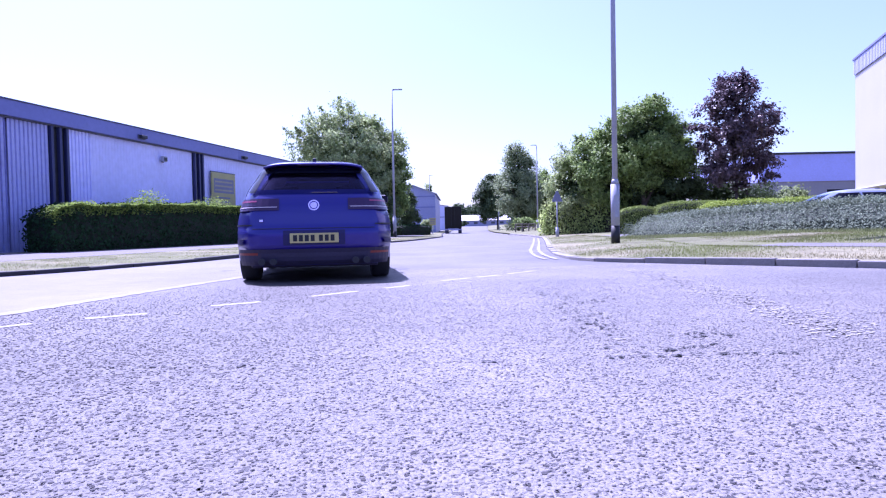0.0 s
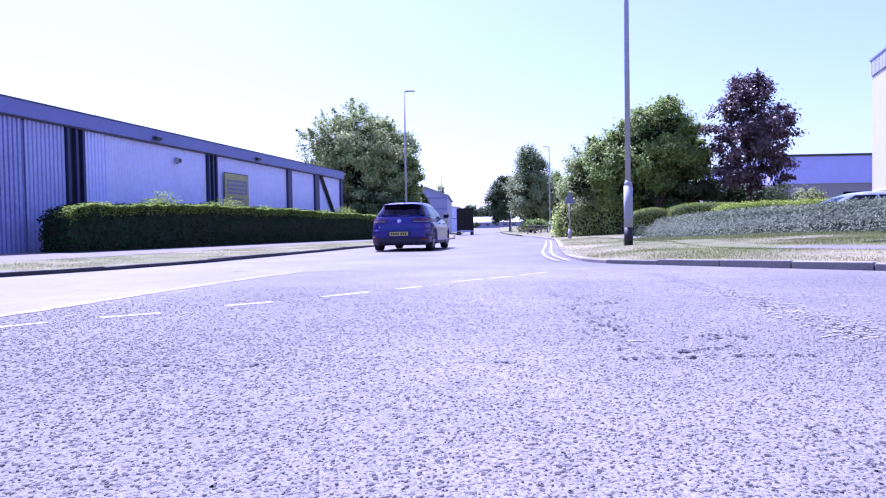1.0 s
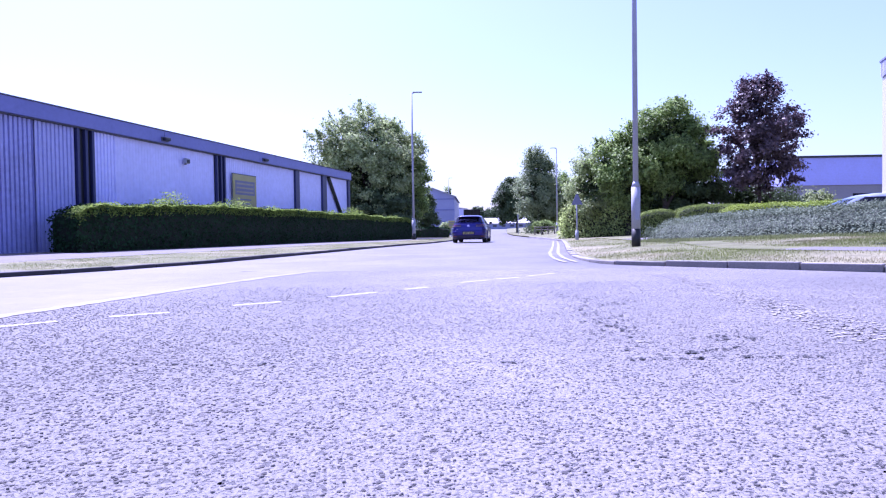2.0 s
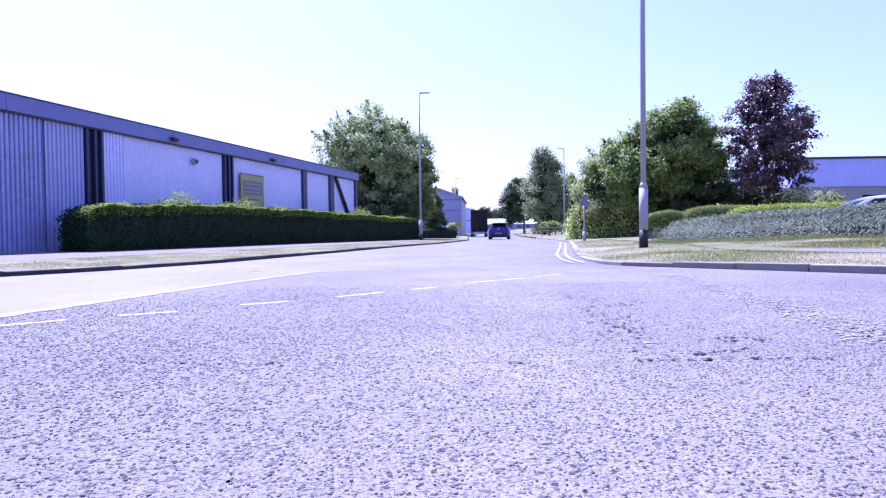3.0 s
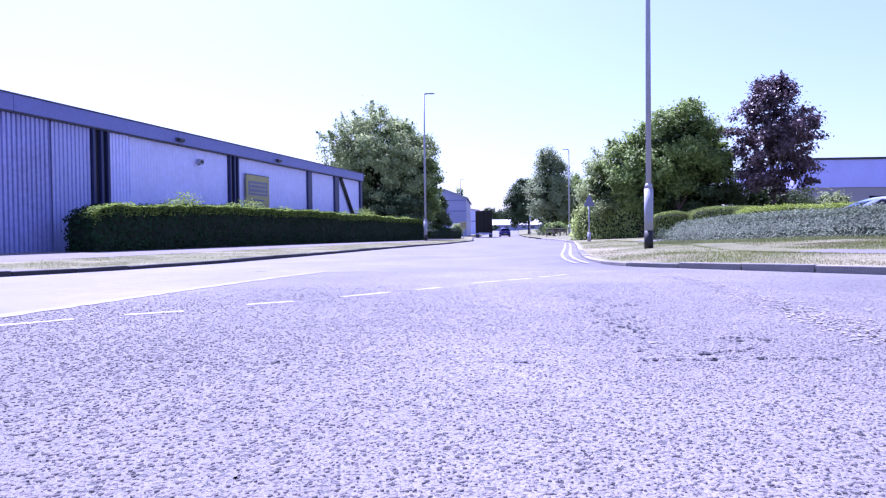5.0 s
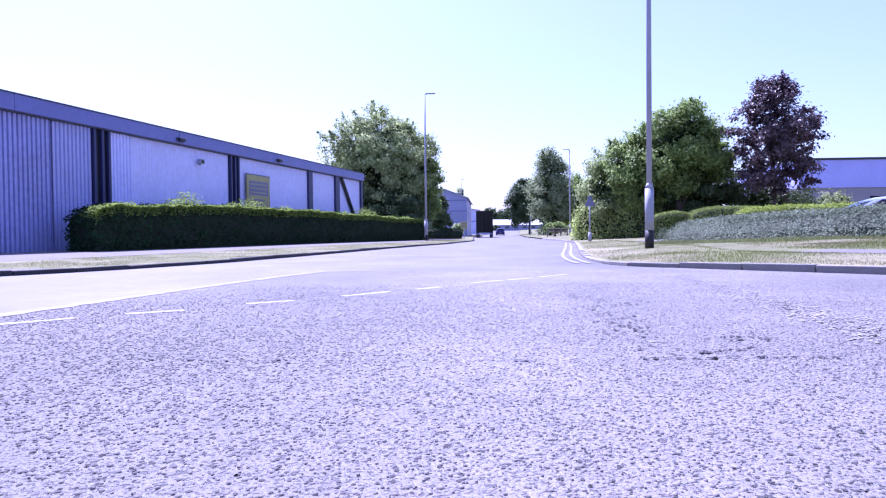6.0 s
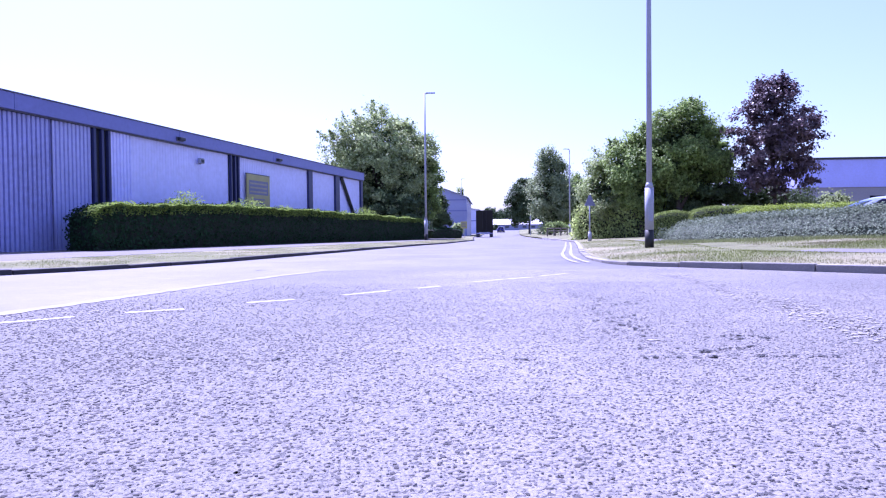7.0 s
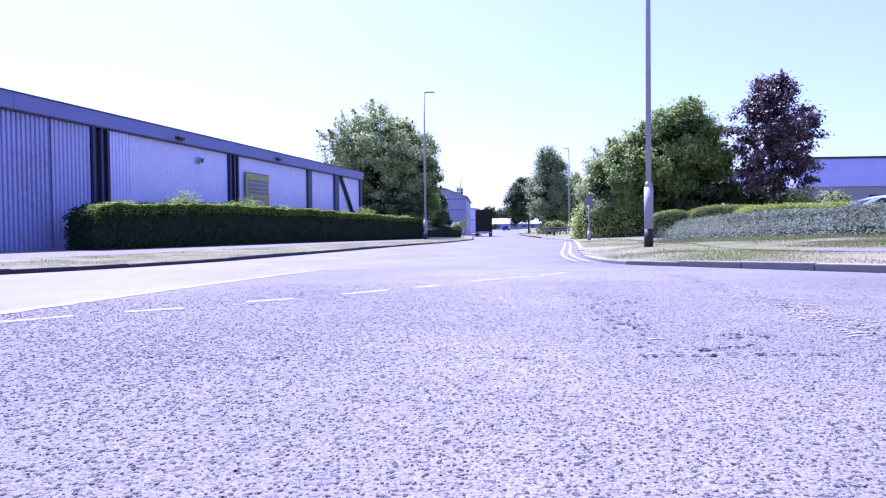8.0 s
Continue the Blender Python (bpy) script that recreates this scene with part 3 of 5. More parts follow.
def hedge(name, line, depth, height, base, leaf, density, material, core, label, seed, ragged=0.05, round_end=0.5, sprigs=(), lean=0.0):
    """A clipped hedge along a line: a solid core, coloured dark for inner shade, and a skin of leaves. depth is laid to
    the left of the line.
    """
    rng = np.random.default_rng(seed)
    owner = thing(name, pose(0, 0, 0), label, "hedge")
    lens = [0.0]
    for a, b in zip(line, line[1:]):
        lens.append(lens[-1] + math.dist(a, b))
    total = lens[-1]

    def at(s):
        x = np.interp(s, lens, [p[0] for p in line])
        y = np.interp(s, lens, [p[1] for p in line])
        x2 = np.interp(np.minimum(s + 0.3, total), lens, [p[0] for p in line])
        y2 = np.interp(np.minimum(s + 0.3, total), lens, [p[1] for p in line])
        x1 = np.interp(np.maximum(s - 0.3, 0), lens, [p[0] for p in line])
        y1 = np.interp(np.maximum(s - 0.3, 0), lens, [p[1] for p in line])
        d = np.stack([x2 - x1, y2 - y1], -1)
        d /= np.linalg.norm(d, axis=-1, keepdims=True)
        return np.stack([x, y], -1), d

    def high(s):
        e = np.minimum(1, np.minimum(s, total - s) / round_end)
        wave = 0.03 * np.sin(s * 0.8 + seed) + 0.015 * np.sin(s * 2.9 + 2 * seed) + 0.012 * np.sin(s * 9.1)
        return (height(s) + wave * min(1, ragged * 20)) * (0.72 + 0.28 * np.sqrt(np.clip(1 - (1 - e) ** 2, 0, 1)))

    n = max(6, int(total / 0.4))
    ss = np.linspace(0.06, total - 0.06, n)
    p, d = at(ss)
    left = np.stack([-d[:, 1], d[:, 0]], -1)
    hh = high(ss)
    verts, faces = [], []
    ring = [(0.10, 0.0), (0.05, 0.45), (0.06, 0.85), (0.16, 0.965), (0.5, 0.985), (0.84, 0.965), (0.95, 0.85), (0.92, 0.0)]
    for i in range(n):
        for u, v in ring:
            u = u + lean * v ** 1.5 * (1 - u)
            w = p[i] + left[i] * u * depth + rng.normal(0, 0.012, 2)
            verts.append((w[0], w[1], base(w[0], w[1]) - 0.05 + v * (hh[i] + 0.02)))
    m = len(ring)
    for i in range(n - 1):
        for j in range(m - 1):
            a = i * m + j
            faces.append((a, a + m, a + m + 1, a + 1))
    faces.append(tuple(range(m)))
    faces.append(tuple(reversed(range((n - 1) * m, n * m))))
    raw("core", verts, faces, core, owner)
    hmean = float(hh.mean())
    areas = np.array([total * hmean, total * depth * 1.25, total * hmean * 0.5, depth * hmean, depth * hmean])
    cnt = (areas * density).astype(int)
    P, N = [], []
    for kind, c in enumerate(cnt):
        s = rng.uniform(0, total, c) if kind < 3 else np.full(c, 0.0 if kind == 3 else total) + rng.normal(0, 0.03, c)
        s = np.clip(s, 0, total)
        p, d = at(s)
        left = np.stack([-d[:, 1], d[:, 0]], -1)
        h = high(s)
        v = rng.uniform(0, 1, c)
        if kind == 0:
            u, nn = 0.02 + lean * v ** 1.5, np.concatenate([-left, np.full((c, 1), 0.35 + 2.5 * lean)], 1)
        elif kind == 1:
            u, v, nn = lean + (1 - lean) * v, np.ones(c), np.concatenate([left * 0, np.ones((c, 1))], 1)
        elif kind == 2:
            u, nn = np.full(c, 0.98), np.concatenate([left, np.full((c, 1), 0.35)], 1)
        else:
            u, nn = rng.uniform(0, 1, c), np.concatenate([d * (-1 if kind == 3 else 1), np.full((c, 1), 0.3)], 1)
        edge = np.where(kind == 1, 1 - 0.10 * np.abs(2 * u - 1) ** 4, 1)
        xy = p + left * (u * depth)[:, None]
        z = np.array([base(a, b) for a, b in xy])
        pos = np.concatenate([xy, (z + v * h * edge)[:, None]], 1) + rng.normal(0, ragged, (c, 3)) * np.array([1, 1, 0.8])
        P.append(pos)
        N.append(nn)
    # shoots along the top; their lime colour also carries the sunlit edge
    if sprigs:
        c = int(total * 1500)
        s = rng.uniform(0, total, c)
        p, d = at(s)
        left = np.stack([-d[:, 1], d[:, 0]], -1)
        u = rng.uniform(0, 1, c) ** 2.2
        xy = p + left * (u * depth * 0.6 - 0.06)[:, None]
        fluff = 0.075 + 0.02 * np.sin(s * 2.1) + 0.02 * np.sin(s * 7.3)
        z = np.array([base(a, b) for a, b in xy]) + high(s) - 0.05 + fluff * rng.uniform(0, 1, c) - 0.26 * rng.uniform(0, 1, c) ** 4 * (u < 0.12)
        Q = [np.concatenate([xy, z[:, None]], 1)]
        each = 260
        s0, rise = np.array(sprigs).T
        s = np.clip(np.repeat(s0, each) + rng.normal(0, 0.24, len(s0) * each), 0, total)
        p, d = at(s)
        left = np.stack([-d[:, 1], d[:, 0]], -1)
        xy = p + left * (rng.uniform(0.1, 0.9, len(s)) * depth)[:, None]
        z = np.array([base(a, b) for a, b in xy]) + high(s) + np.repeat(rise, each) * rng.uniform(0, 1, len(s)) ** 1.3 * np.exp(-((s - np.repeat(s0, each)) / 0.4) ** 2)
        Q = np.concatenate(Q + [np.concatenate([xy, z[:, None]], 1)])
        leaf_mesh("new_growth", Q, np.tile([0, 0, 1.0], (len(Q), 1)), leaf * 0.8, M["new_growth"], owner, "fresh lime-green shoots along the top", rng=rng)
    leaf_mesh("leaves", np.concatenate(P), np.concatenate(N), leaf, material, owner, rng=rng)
    return owner


def tufts(name, count, place, height, material, label, seed):
    """Rough grass blades."""
    rng = np.random.default_rng(seed)
    verts, faces = [], []
    for _ in range(count):
        x, y, z = place(rng)
        h = height * rng.uniform(0.4, 1.3)
        a = rng.uniform(0, 6.28)
        w = 0.003 + 0.004 * rng.uniform()
        lx, ly = rng.normal(0, 0.35, 2) * h
        k = len(verts)
        verts += [(x - w * math.cos(a), y - w * math.sin(a), z - 0.01), (x + w * math.cos(a), y + w * math.sin(a), z - 0.01), (x + lx, y + ly, z + h)]
        faces.append((k, k + 1, k + 2))
    return tagged(raw(name, verts, faces, material), label, "grass", kind="stuff")


# ---------------------------------------------------------------- the long low warehouse
ALPHA = math.atan(0.257)
COS = math.cos(ALPHA)


def ribbed(bm, s0, s1, z0, z1, pitch, depth, y=0.0):
    """Trapezoid ribs along s; the wall's outside is towards -y."""
    s = s0
    prof = []
    while s < s1 - 1e-6:
        for f, d in ((0.0, 1), (0.58, 1), (0.68, 0), (0.90, 0)):
            if s + f * pitch < s1:
                prof.append((s + f * pitch, y - d * depth))
        s += pitch
    prof.append((s1, y))
    lo = [bm.verts.new((a, b, z0)) for a, b in prof]
    hi = [bm.verts.new((a, b, z1)) for a, b in prof]
    for i in range(len(prof) - 1):
        bm.faces.new((lo[i], lo[i + 1], hi[i + 1], hi[i]))


def warehouse():
    m = pose(-16.0, 0, 0, 0, 0, 90 - math.degrees(ALPHA))
    w = thing("warehouse", m, "long low grey profiled-steel warehouse with dark blue fascia", "warehouse")
    end = 42.2 / COS
    bm = bmesh.new()
    box(bm, -30, end - 0.02, 0.10, 24, 0.0, 4.2)
    part("body", bm, M["clad"], w)
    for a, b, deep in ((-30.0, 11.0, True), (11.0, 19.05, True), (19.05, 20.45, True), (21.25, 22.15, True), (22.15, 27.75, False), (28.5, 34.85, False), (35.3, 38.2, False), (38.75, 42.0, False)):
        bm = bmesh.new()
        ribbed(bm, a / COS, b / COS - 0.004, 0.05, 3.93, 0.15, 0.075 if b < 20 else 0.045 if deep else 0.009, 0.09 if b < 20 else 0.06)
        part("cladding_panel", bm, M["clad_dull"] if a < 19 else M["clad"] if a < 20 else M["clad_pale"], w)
    for a, b in ((20.45, 21.25), (27.75, 28.5)):
        part("recess", one(box, a / COS, b / COS, 0.06, 0.09, 0.05, 3.88), M["dark"], w)
        for k in (0.06, 0.46, 0.80):
            s = lerp(a, b, k) / COS
            part("column", one(box, s, s + 0.10, -0.06, 0.06, 0.05, 3.9, 0.01), M["navy_steel"], w)
    for a, b in ((34.85, 35.3), (38.2, 38.75), (42.0, 42.3)):
        part("column", one(box, a / COS, b / COS, -0.06, 0.09, 0.05, 3.9, 0.01), M["navy_steel"], w)
    bm = bmesh.new()
    p0, p1 = Vector((39.0 / COS, -0.05, 3.85)), Vector((41.6 / COS, -0.05, 0.8))
    tube(bm, p0, p1, 0.11, 0.11, 4)
    part("brace", bm, M["dark"], w)
    # dark strip that puts the gutter's shadow line into colour
    part("gutter_shadow_line", one(box, -30, end + 0.05, -0.10, 0.10, 3.885, 3.92, 0.008), M["soffit"], w)
    s = -30.0
    while s < end:
        e = min(s + 6.9, end + 0.1)
        part("fascia_panel", one(box, s, e - 0.012, -0.16, 0.12, 3.92, 4.365, 0.008), M["fascia"], w)
        s += 6.9
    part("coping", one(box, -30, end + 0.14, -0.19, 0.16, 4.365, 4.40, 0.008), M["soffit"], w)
    part("roof", one(box, -30, end, 0.14, 24, 4.2, 4.34), M["roof_sheet"], w)
    return w


warehouse()


def on_wall(y, z, out=0.0):
    """Pose on the warehouse wall: local x along it, local -y out of it."""
    return pose(-16.0 + 0.257 * y + out * COS, y - out * math.sin(ALPHA), z, 0, 0, 90 - math.degrees(ALPHA))


def wall_light(y, z):
    t = thing("wall_light", on_wall(y, z, 0.02), "small grey bulkhead floodlight on the cladding", "lamp")
    part("housing", one(box, -0.13, 0.13, -0.14, 0.0, -0.10, 0.10, 0.025), M["post"], t)
    part("bracket", one(box, -0.03, 0.03, -0.05, 0.02, -0.13, -0.09, 0.008), M["dark"], t)
    part("lens", one(box, -0.10, 0.10, -0.152, -0.14, -0.07, 0.05, 0.008), M["dark"], t, "dark glass lens")


wall_light(25.75, 3.42)
# small vent hoods on the warehouse fascia
for y in (24.4, 31.5):
    t = thing("vent_hood", on_wall(y, 4.06, 0.17), "small dark vent hood on the fascia", "vent")
    part("hood", one(box, -0.16, 0.16, -0.16, 0.0, -0.06, 0.06, 0.035), M["dark"], t)
    part("flange", one(box, -0.2, 0.2, -0.025, 0.005, -0.075, 0.075, 0.01), M["soffit"], t)

sg = thing("wall_sign", on_wall(29.85, 2.45, 0.06), "weathered yellow notice board fixed to the cladding", "sign")
part("board", one(box, -0.98, 0.98, -0.05, 0.0, -0.95, 0.76, 0.015), M["yellow"], sg)
part("frame", one(box, -1.02, 1.02, -0.03, 0.005, 0.74, 0.80, 0.008), M["soffit"], sg)
part("panel", one(box, -0.82, 0.82, -0.056, -0.05, -0.12, 0.50), M["sign_text"], sg, "grey printed panel")
for z in (0.36, 0.18, 0.0):
    part("text_bar", one(box, -0.74, 0.70, -0.062, -0.057, z - 0.03, z + 0.04), M["sign_bar"], sg)
for z in (-0.32, -0.5):
    part("text_bar", one(box, -0.7, 0.5, -0.056, -0.05, z - 0.03, z + 0.03), M["sign_text"], sg)

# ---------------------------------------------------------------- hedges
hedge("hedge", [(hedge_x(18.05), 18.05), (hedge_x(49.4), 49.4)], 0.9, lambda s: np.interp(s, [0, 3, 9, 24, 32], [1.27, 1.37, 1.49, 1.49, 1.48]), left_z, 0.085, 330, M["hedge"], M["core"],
      "long clipped privet hedge, sunlit top and shaded front put into leaf colours", 3, ragged=0.045, round_end=1.0,
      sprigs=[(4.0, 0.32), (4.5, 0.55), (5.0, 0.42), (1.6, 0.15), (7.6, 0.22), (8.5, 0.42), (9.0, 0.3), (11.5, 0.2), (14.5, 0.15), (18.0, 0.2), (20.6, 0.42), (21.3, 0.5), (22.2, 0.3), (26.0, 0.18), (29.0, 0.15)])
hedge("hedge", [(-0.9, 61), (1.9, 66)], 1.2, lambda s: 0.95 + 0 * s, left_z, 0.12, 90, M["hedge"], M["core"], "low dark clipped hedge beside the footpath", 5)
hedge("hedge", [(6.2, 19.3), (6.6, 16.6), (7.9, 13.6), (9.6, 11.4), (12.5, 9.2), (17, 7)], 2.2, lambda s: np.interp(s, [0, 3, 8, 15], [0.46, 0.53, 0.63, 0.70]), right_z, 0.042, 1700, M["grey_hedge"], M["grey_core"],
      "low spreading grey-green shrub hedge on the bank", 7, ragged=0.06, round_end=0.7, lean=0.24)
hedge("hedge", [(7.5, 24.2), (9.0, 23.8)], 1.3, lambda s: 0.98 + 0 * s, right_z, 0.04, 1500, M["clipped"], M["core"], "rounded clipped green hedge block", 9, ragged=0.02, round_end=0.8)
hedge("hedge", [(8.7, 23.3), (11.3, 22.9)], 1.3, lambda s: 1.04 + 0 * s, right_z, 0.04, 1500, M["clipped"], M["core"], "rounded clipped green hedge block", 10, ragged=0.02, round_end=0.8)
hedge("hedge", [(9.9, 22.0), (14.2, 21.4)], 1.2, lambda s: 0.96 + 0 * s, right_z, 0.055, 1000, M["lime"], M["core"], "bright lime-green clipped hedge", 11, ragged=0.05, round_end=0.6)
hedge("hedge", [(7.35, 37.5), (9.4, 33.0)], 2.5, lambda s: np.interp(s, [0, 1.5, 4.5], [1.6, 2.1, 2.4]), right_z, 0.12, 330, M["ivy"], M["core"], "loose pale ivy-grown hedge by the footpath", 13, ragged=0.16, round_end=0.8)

# ---------------------------------------------------------------- trees
def cone_shape(mid, c, rad, taper=0.62):
    k = np.clip((mid[:, 2] - c[2]) / rad[2], -1, 1.2)
    f = np.where(k > 0, 1 - taper * k, 1 - 0.1 * k * k)
    out = mid.copy()
    out[:, :2] = c[:2] + (mid[:, :2] - c[:2]) * f[:, None]
    return out


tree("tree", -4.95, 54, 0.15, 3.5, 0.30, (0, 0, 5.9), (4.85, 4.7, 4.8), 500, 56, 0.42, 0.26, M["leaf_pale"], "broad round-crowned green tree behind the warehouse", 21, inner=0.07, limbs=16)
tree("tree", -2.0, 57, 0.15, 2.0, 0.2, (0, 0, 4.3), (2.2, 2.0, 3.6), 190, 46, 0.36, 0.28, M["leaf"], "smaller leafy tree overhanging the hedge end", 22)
# shrub added as a dark stand-in for shade low in the round tree
tree("shrub", -4.2, 52, 0.12, 1.2, 0.14, (0, 0, 2.0), (3.6, 2.2, 2.0), 170, 40, 0.34, 0.26, M["leaf_dark"], "dark shrub mass added for the shade under the round tree", 34)
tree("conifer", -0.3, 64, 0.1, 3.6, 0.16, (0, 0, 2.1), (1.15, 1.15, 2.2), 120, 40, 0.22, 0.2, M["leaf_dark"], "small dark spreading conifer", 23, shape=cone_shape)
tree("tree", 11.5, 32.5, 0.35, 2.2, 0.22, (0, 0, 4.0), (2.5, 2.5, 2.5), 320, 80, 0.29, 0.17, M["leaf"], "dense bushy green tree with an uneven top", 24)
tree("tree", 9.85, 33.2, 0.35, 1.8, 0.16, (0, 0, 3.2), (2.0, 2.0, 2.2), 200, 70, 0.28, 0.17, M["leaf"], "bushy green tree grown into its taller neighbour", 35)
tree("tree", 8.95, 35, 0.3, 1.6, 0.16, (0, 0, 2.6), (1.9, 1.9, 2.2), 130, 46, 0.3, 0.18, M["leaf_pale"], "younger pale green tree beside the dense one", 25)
# added dark shrubs stand in for the shade below the bushy crowns
tree("shrub", 11.3, 34.6, 0.35, 1.0, 0.12, (0, 0, 1.5), (2.9, 1.2, 1.6), 170, 50, 0.3, 0.17, M["leaf_dark"], "dark shrubs added for the shade beneath the bushy trees", 36)
# deep shade here is put into the dark leaf colour
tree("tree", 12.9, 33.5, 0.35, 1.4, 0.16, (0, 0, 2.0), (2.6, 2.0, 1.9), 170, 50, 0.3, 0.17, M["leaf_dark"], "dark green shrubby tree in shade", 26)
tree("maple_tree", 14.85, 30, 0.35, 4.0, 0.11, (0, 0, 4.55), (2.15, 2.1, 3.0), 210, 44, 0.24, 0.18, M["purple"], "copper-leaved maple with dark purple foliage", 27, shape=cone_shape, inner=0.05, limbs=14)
# leaf colour darkened for the deep shade under the maple
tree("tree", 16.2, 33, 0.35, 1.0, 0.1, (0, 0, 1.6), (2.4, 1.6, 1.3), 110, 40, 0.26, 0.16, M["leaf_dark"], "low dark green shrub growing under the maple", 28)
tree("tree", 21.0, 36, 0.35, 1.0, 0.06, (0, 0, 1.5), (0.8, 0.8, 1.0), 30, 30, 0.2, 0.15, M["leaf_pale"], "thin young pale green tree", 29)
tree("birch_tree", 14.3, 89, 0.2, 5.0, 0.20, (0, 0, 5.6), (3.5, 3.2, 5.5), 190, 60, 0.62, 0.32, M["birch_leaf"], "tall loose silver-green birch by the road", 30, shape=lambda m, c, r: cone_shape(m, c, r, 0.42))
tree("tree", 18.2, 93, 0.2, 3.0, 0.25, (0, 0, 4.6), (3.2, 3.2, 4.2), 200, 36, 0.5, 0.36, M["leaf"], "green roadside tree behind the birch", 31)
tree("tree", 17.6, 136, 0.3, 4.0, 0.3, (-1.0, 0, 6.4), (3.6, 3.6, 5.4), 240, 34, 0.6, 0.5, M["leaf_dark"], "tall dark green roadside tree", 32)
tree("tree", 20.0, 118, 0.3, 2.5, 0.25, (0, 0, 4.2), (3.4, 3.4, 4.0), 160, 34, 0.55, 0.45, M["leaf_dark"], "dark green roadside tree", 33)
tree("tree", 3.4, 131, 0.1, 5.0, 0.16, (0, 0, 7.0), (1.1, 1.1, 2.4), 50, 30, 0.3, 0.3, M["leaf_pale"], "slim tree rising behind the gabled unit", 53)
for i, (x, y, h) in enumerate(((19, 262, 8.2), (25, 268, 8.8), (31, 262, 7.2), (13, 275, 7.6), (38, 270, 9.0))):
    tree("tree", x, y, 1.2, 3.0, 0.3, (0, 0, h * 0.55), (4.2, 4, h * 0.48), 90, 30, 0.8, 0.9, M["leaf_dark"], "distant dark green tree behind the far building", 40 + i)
# shrub stands in for a dark parked vehicle beyond the lorry
tree("shrub", 16.6, 214, 1.1, 0.8, 0.1, (0, 0, 1.0), (1.2, 1.0, 0.9), 40, 30, 0.3, 0.3, M["leaf_dark"], "dark shrub standing in for a parked vehicle at the road end", 50)
tree("shrub", 1.5, 72, 0.1, 0.6, 0.08, (0, 0, 0.8), (0.7, 0.7, 0.7), 40, 30, 0.2, 0.18, M["leaf_pale"], "small pale shrub beside the yellow sign", 51)
tree("shrub", 12.1, 72, 0.25, 0.6, 0.08, (0, 0, 0.7), (1.6, 0.8, 0.6), 50, 30, 0.2, 0.2, M["leaf"], "small green shrub behind the low fence", 52)


# ---------------------------------------------------------------- street furniture
def lamp_post(x, y, z, height, arm, label, r=0.055):
    t = thing("street_lamp", pose(x, y, z), label, "street lamp", "street lamps")
    part("base_section", one(tube, (0, 0, 0.36), (0, 0, 1.30), r * 1.75, r * 1.75, 16), M["post"], t, smooth=True)
    part("black_band", one(tube, (0, 0, -0.1), (0, 0, 0.36), r * 1.79, r * 1.79, 16), M["black"], t, "black painted foot", smooth=True)
    bm = one(tube, (0, 0, 1.30), (0, 0, 1.42), r * 1.75, r * 1.1, 16)
    part("collar", bm, M["post"], t, smooth=True)
    part("access_door", one(box, -0.05, 0.05, -r * 1.85, -r * 1.5, 0.55, 1.05, 0.008), M["post"], t)
    part("shaft", one(tube, (0, 0, 1.40), (0, 0, height), r * 1.1, r * 0.75, 14), M["post"], t, smooth=True)
    bm = one(tube, (0, 0, height - 0.06), (arm * 0.35, 0, height), r * 0.6, r * 0.6, 8)
    part("arm", bm, M["post"], t, smooth=True)
    part("lantern", one(box, min(0.1 * arm, arm), max(0.1 * arm, arm), -0.12, 0.12, height - 0.03, height + 0.035, 0.02), M["post"], t)
    return t


lamp_post(4.63, 15.0, 0.21, 10.0, -0.75, "tall galvanised street lamp with a black painted foot", 0.056)
lamp_post(-1.19, 45.7, 0.12, 9.98, 0.72, "tall galvanised street lamp at the hedge end", 0.07)
lamp_post(14.4, 76, 0.05, 9.9, -0.7, "tall galvanised street lamp before the trees", 0.075)
lamp_post(3.2, 118, 0.0, 10.1, 0.7, "distant galvanised street lamp", 0.08)

t = thing("warning_sign", pose(6.58, 30, right_z(6.58, 30)), "back of a grey triangular warning sign on a post", "sign")
part("pole", one(tube, (0, 0, -0.1), (0, 0, 2.0), 0.03, 0.03, 10), M["post"], t, smooth=True)
part("foot_sleeve", one(tube, (0, 0, -0.05), (0, 0, 0.42), 0.085, 0.075, 12), M["post"], t, smooth=True)
bm = bmesh.new()
tri = [bm.verts.new(v) for v in ((-0.25, -0.04, 1.58), (0.25, -0.04, 1.58), (0.04, -0.04, 2.06), (-0.04, -0.04, 2.06))]
f = bm.faces.new(tri)
ex = bmesh.ops.extrude_face_region(bm, geom=[f])
bmesh.ops.translate(bm, vec=(0, -0.02, 0), verts=[v for v in ex["geom"] if isinstance(v, bmesh.types.BMVert)])
bmesh.ops.recalc_face_normals(bm, faces=bm.faces[:])
part("plate", bm, M["sign_back"], t)
part("clip", one(box, -0.05, 0.05, -0.045, 0.04, 1.7, 1.75, 0.005), M["dark"], t)

t = thing("road_sign", pose(2.15, 70, left_z(2.15, 70)), "small yellow sign board on a short post", "sign")
part("post", one(tube, (0, 0, -0.1), (0, 0, 1.6), 0.05, 0.05, 8), M["post"], t)
part("board", one(box, -0.33, 0.33, -0.06, -0.02, 1.0, 1.75, 0.01), M["yellow"], t)
for z in (1.2, 1.38, 1.56):
    part("text_bar", one(box, -0.26, 0.24, -0.066, -0.061, z - 0.03, z + 0.04), M["sign_text"], t)
t = thing("sign_post", pose(14.1, 108, 0.05), "slim grey roadside sign post", "post")
part("pole", one(tube, (0, 0, -0.1), (0, 0, 3.4), 0.06, 0.06, 8), M["post"], t)
part("plate", one(box, -0.12, 0.12, -0.08, -0.05, 2.6, 3.3, 0.01), M["post"], t)

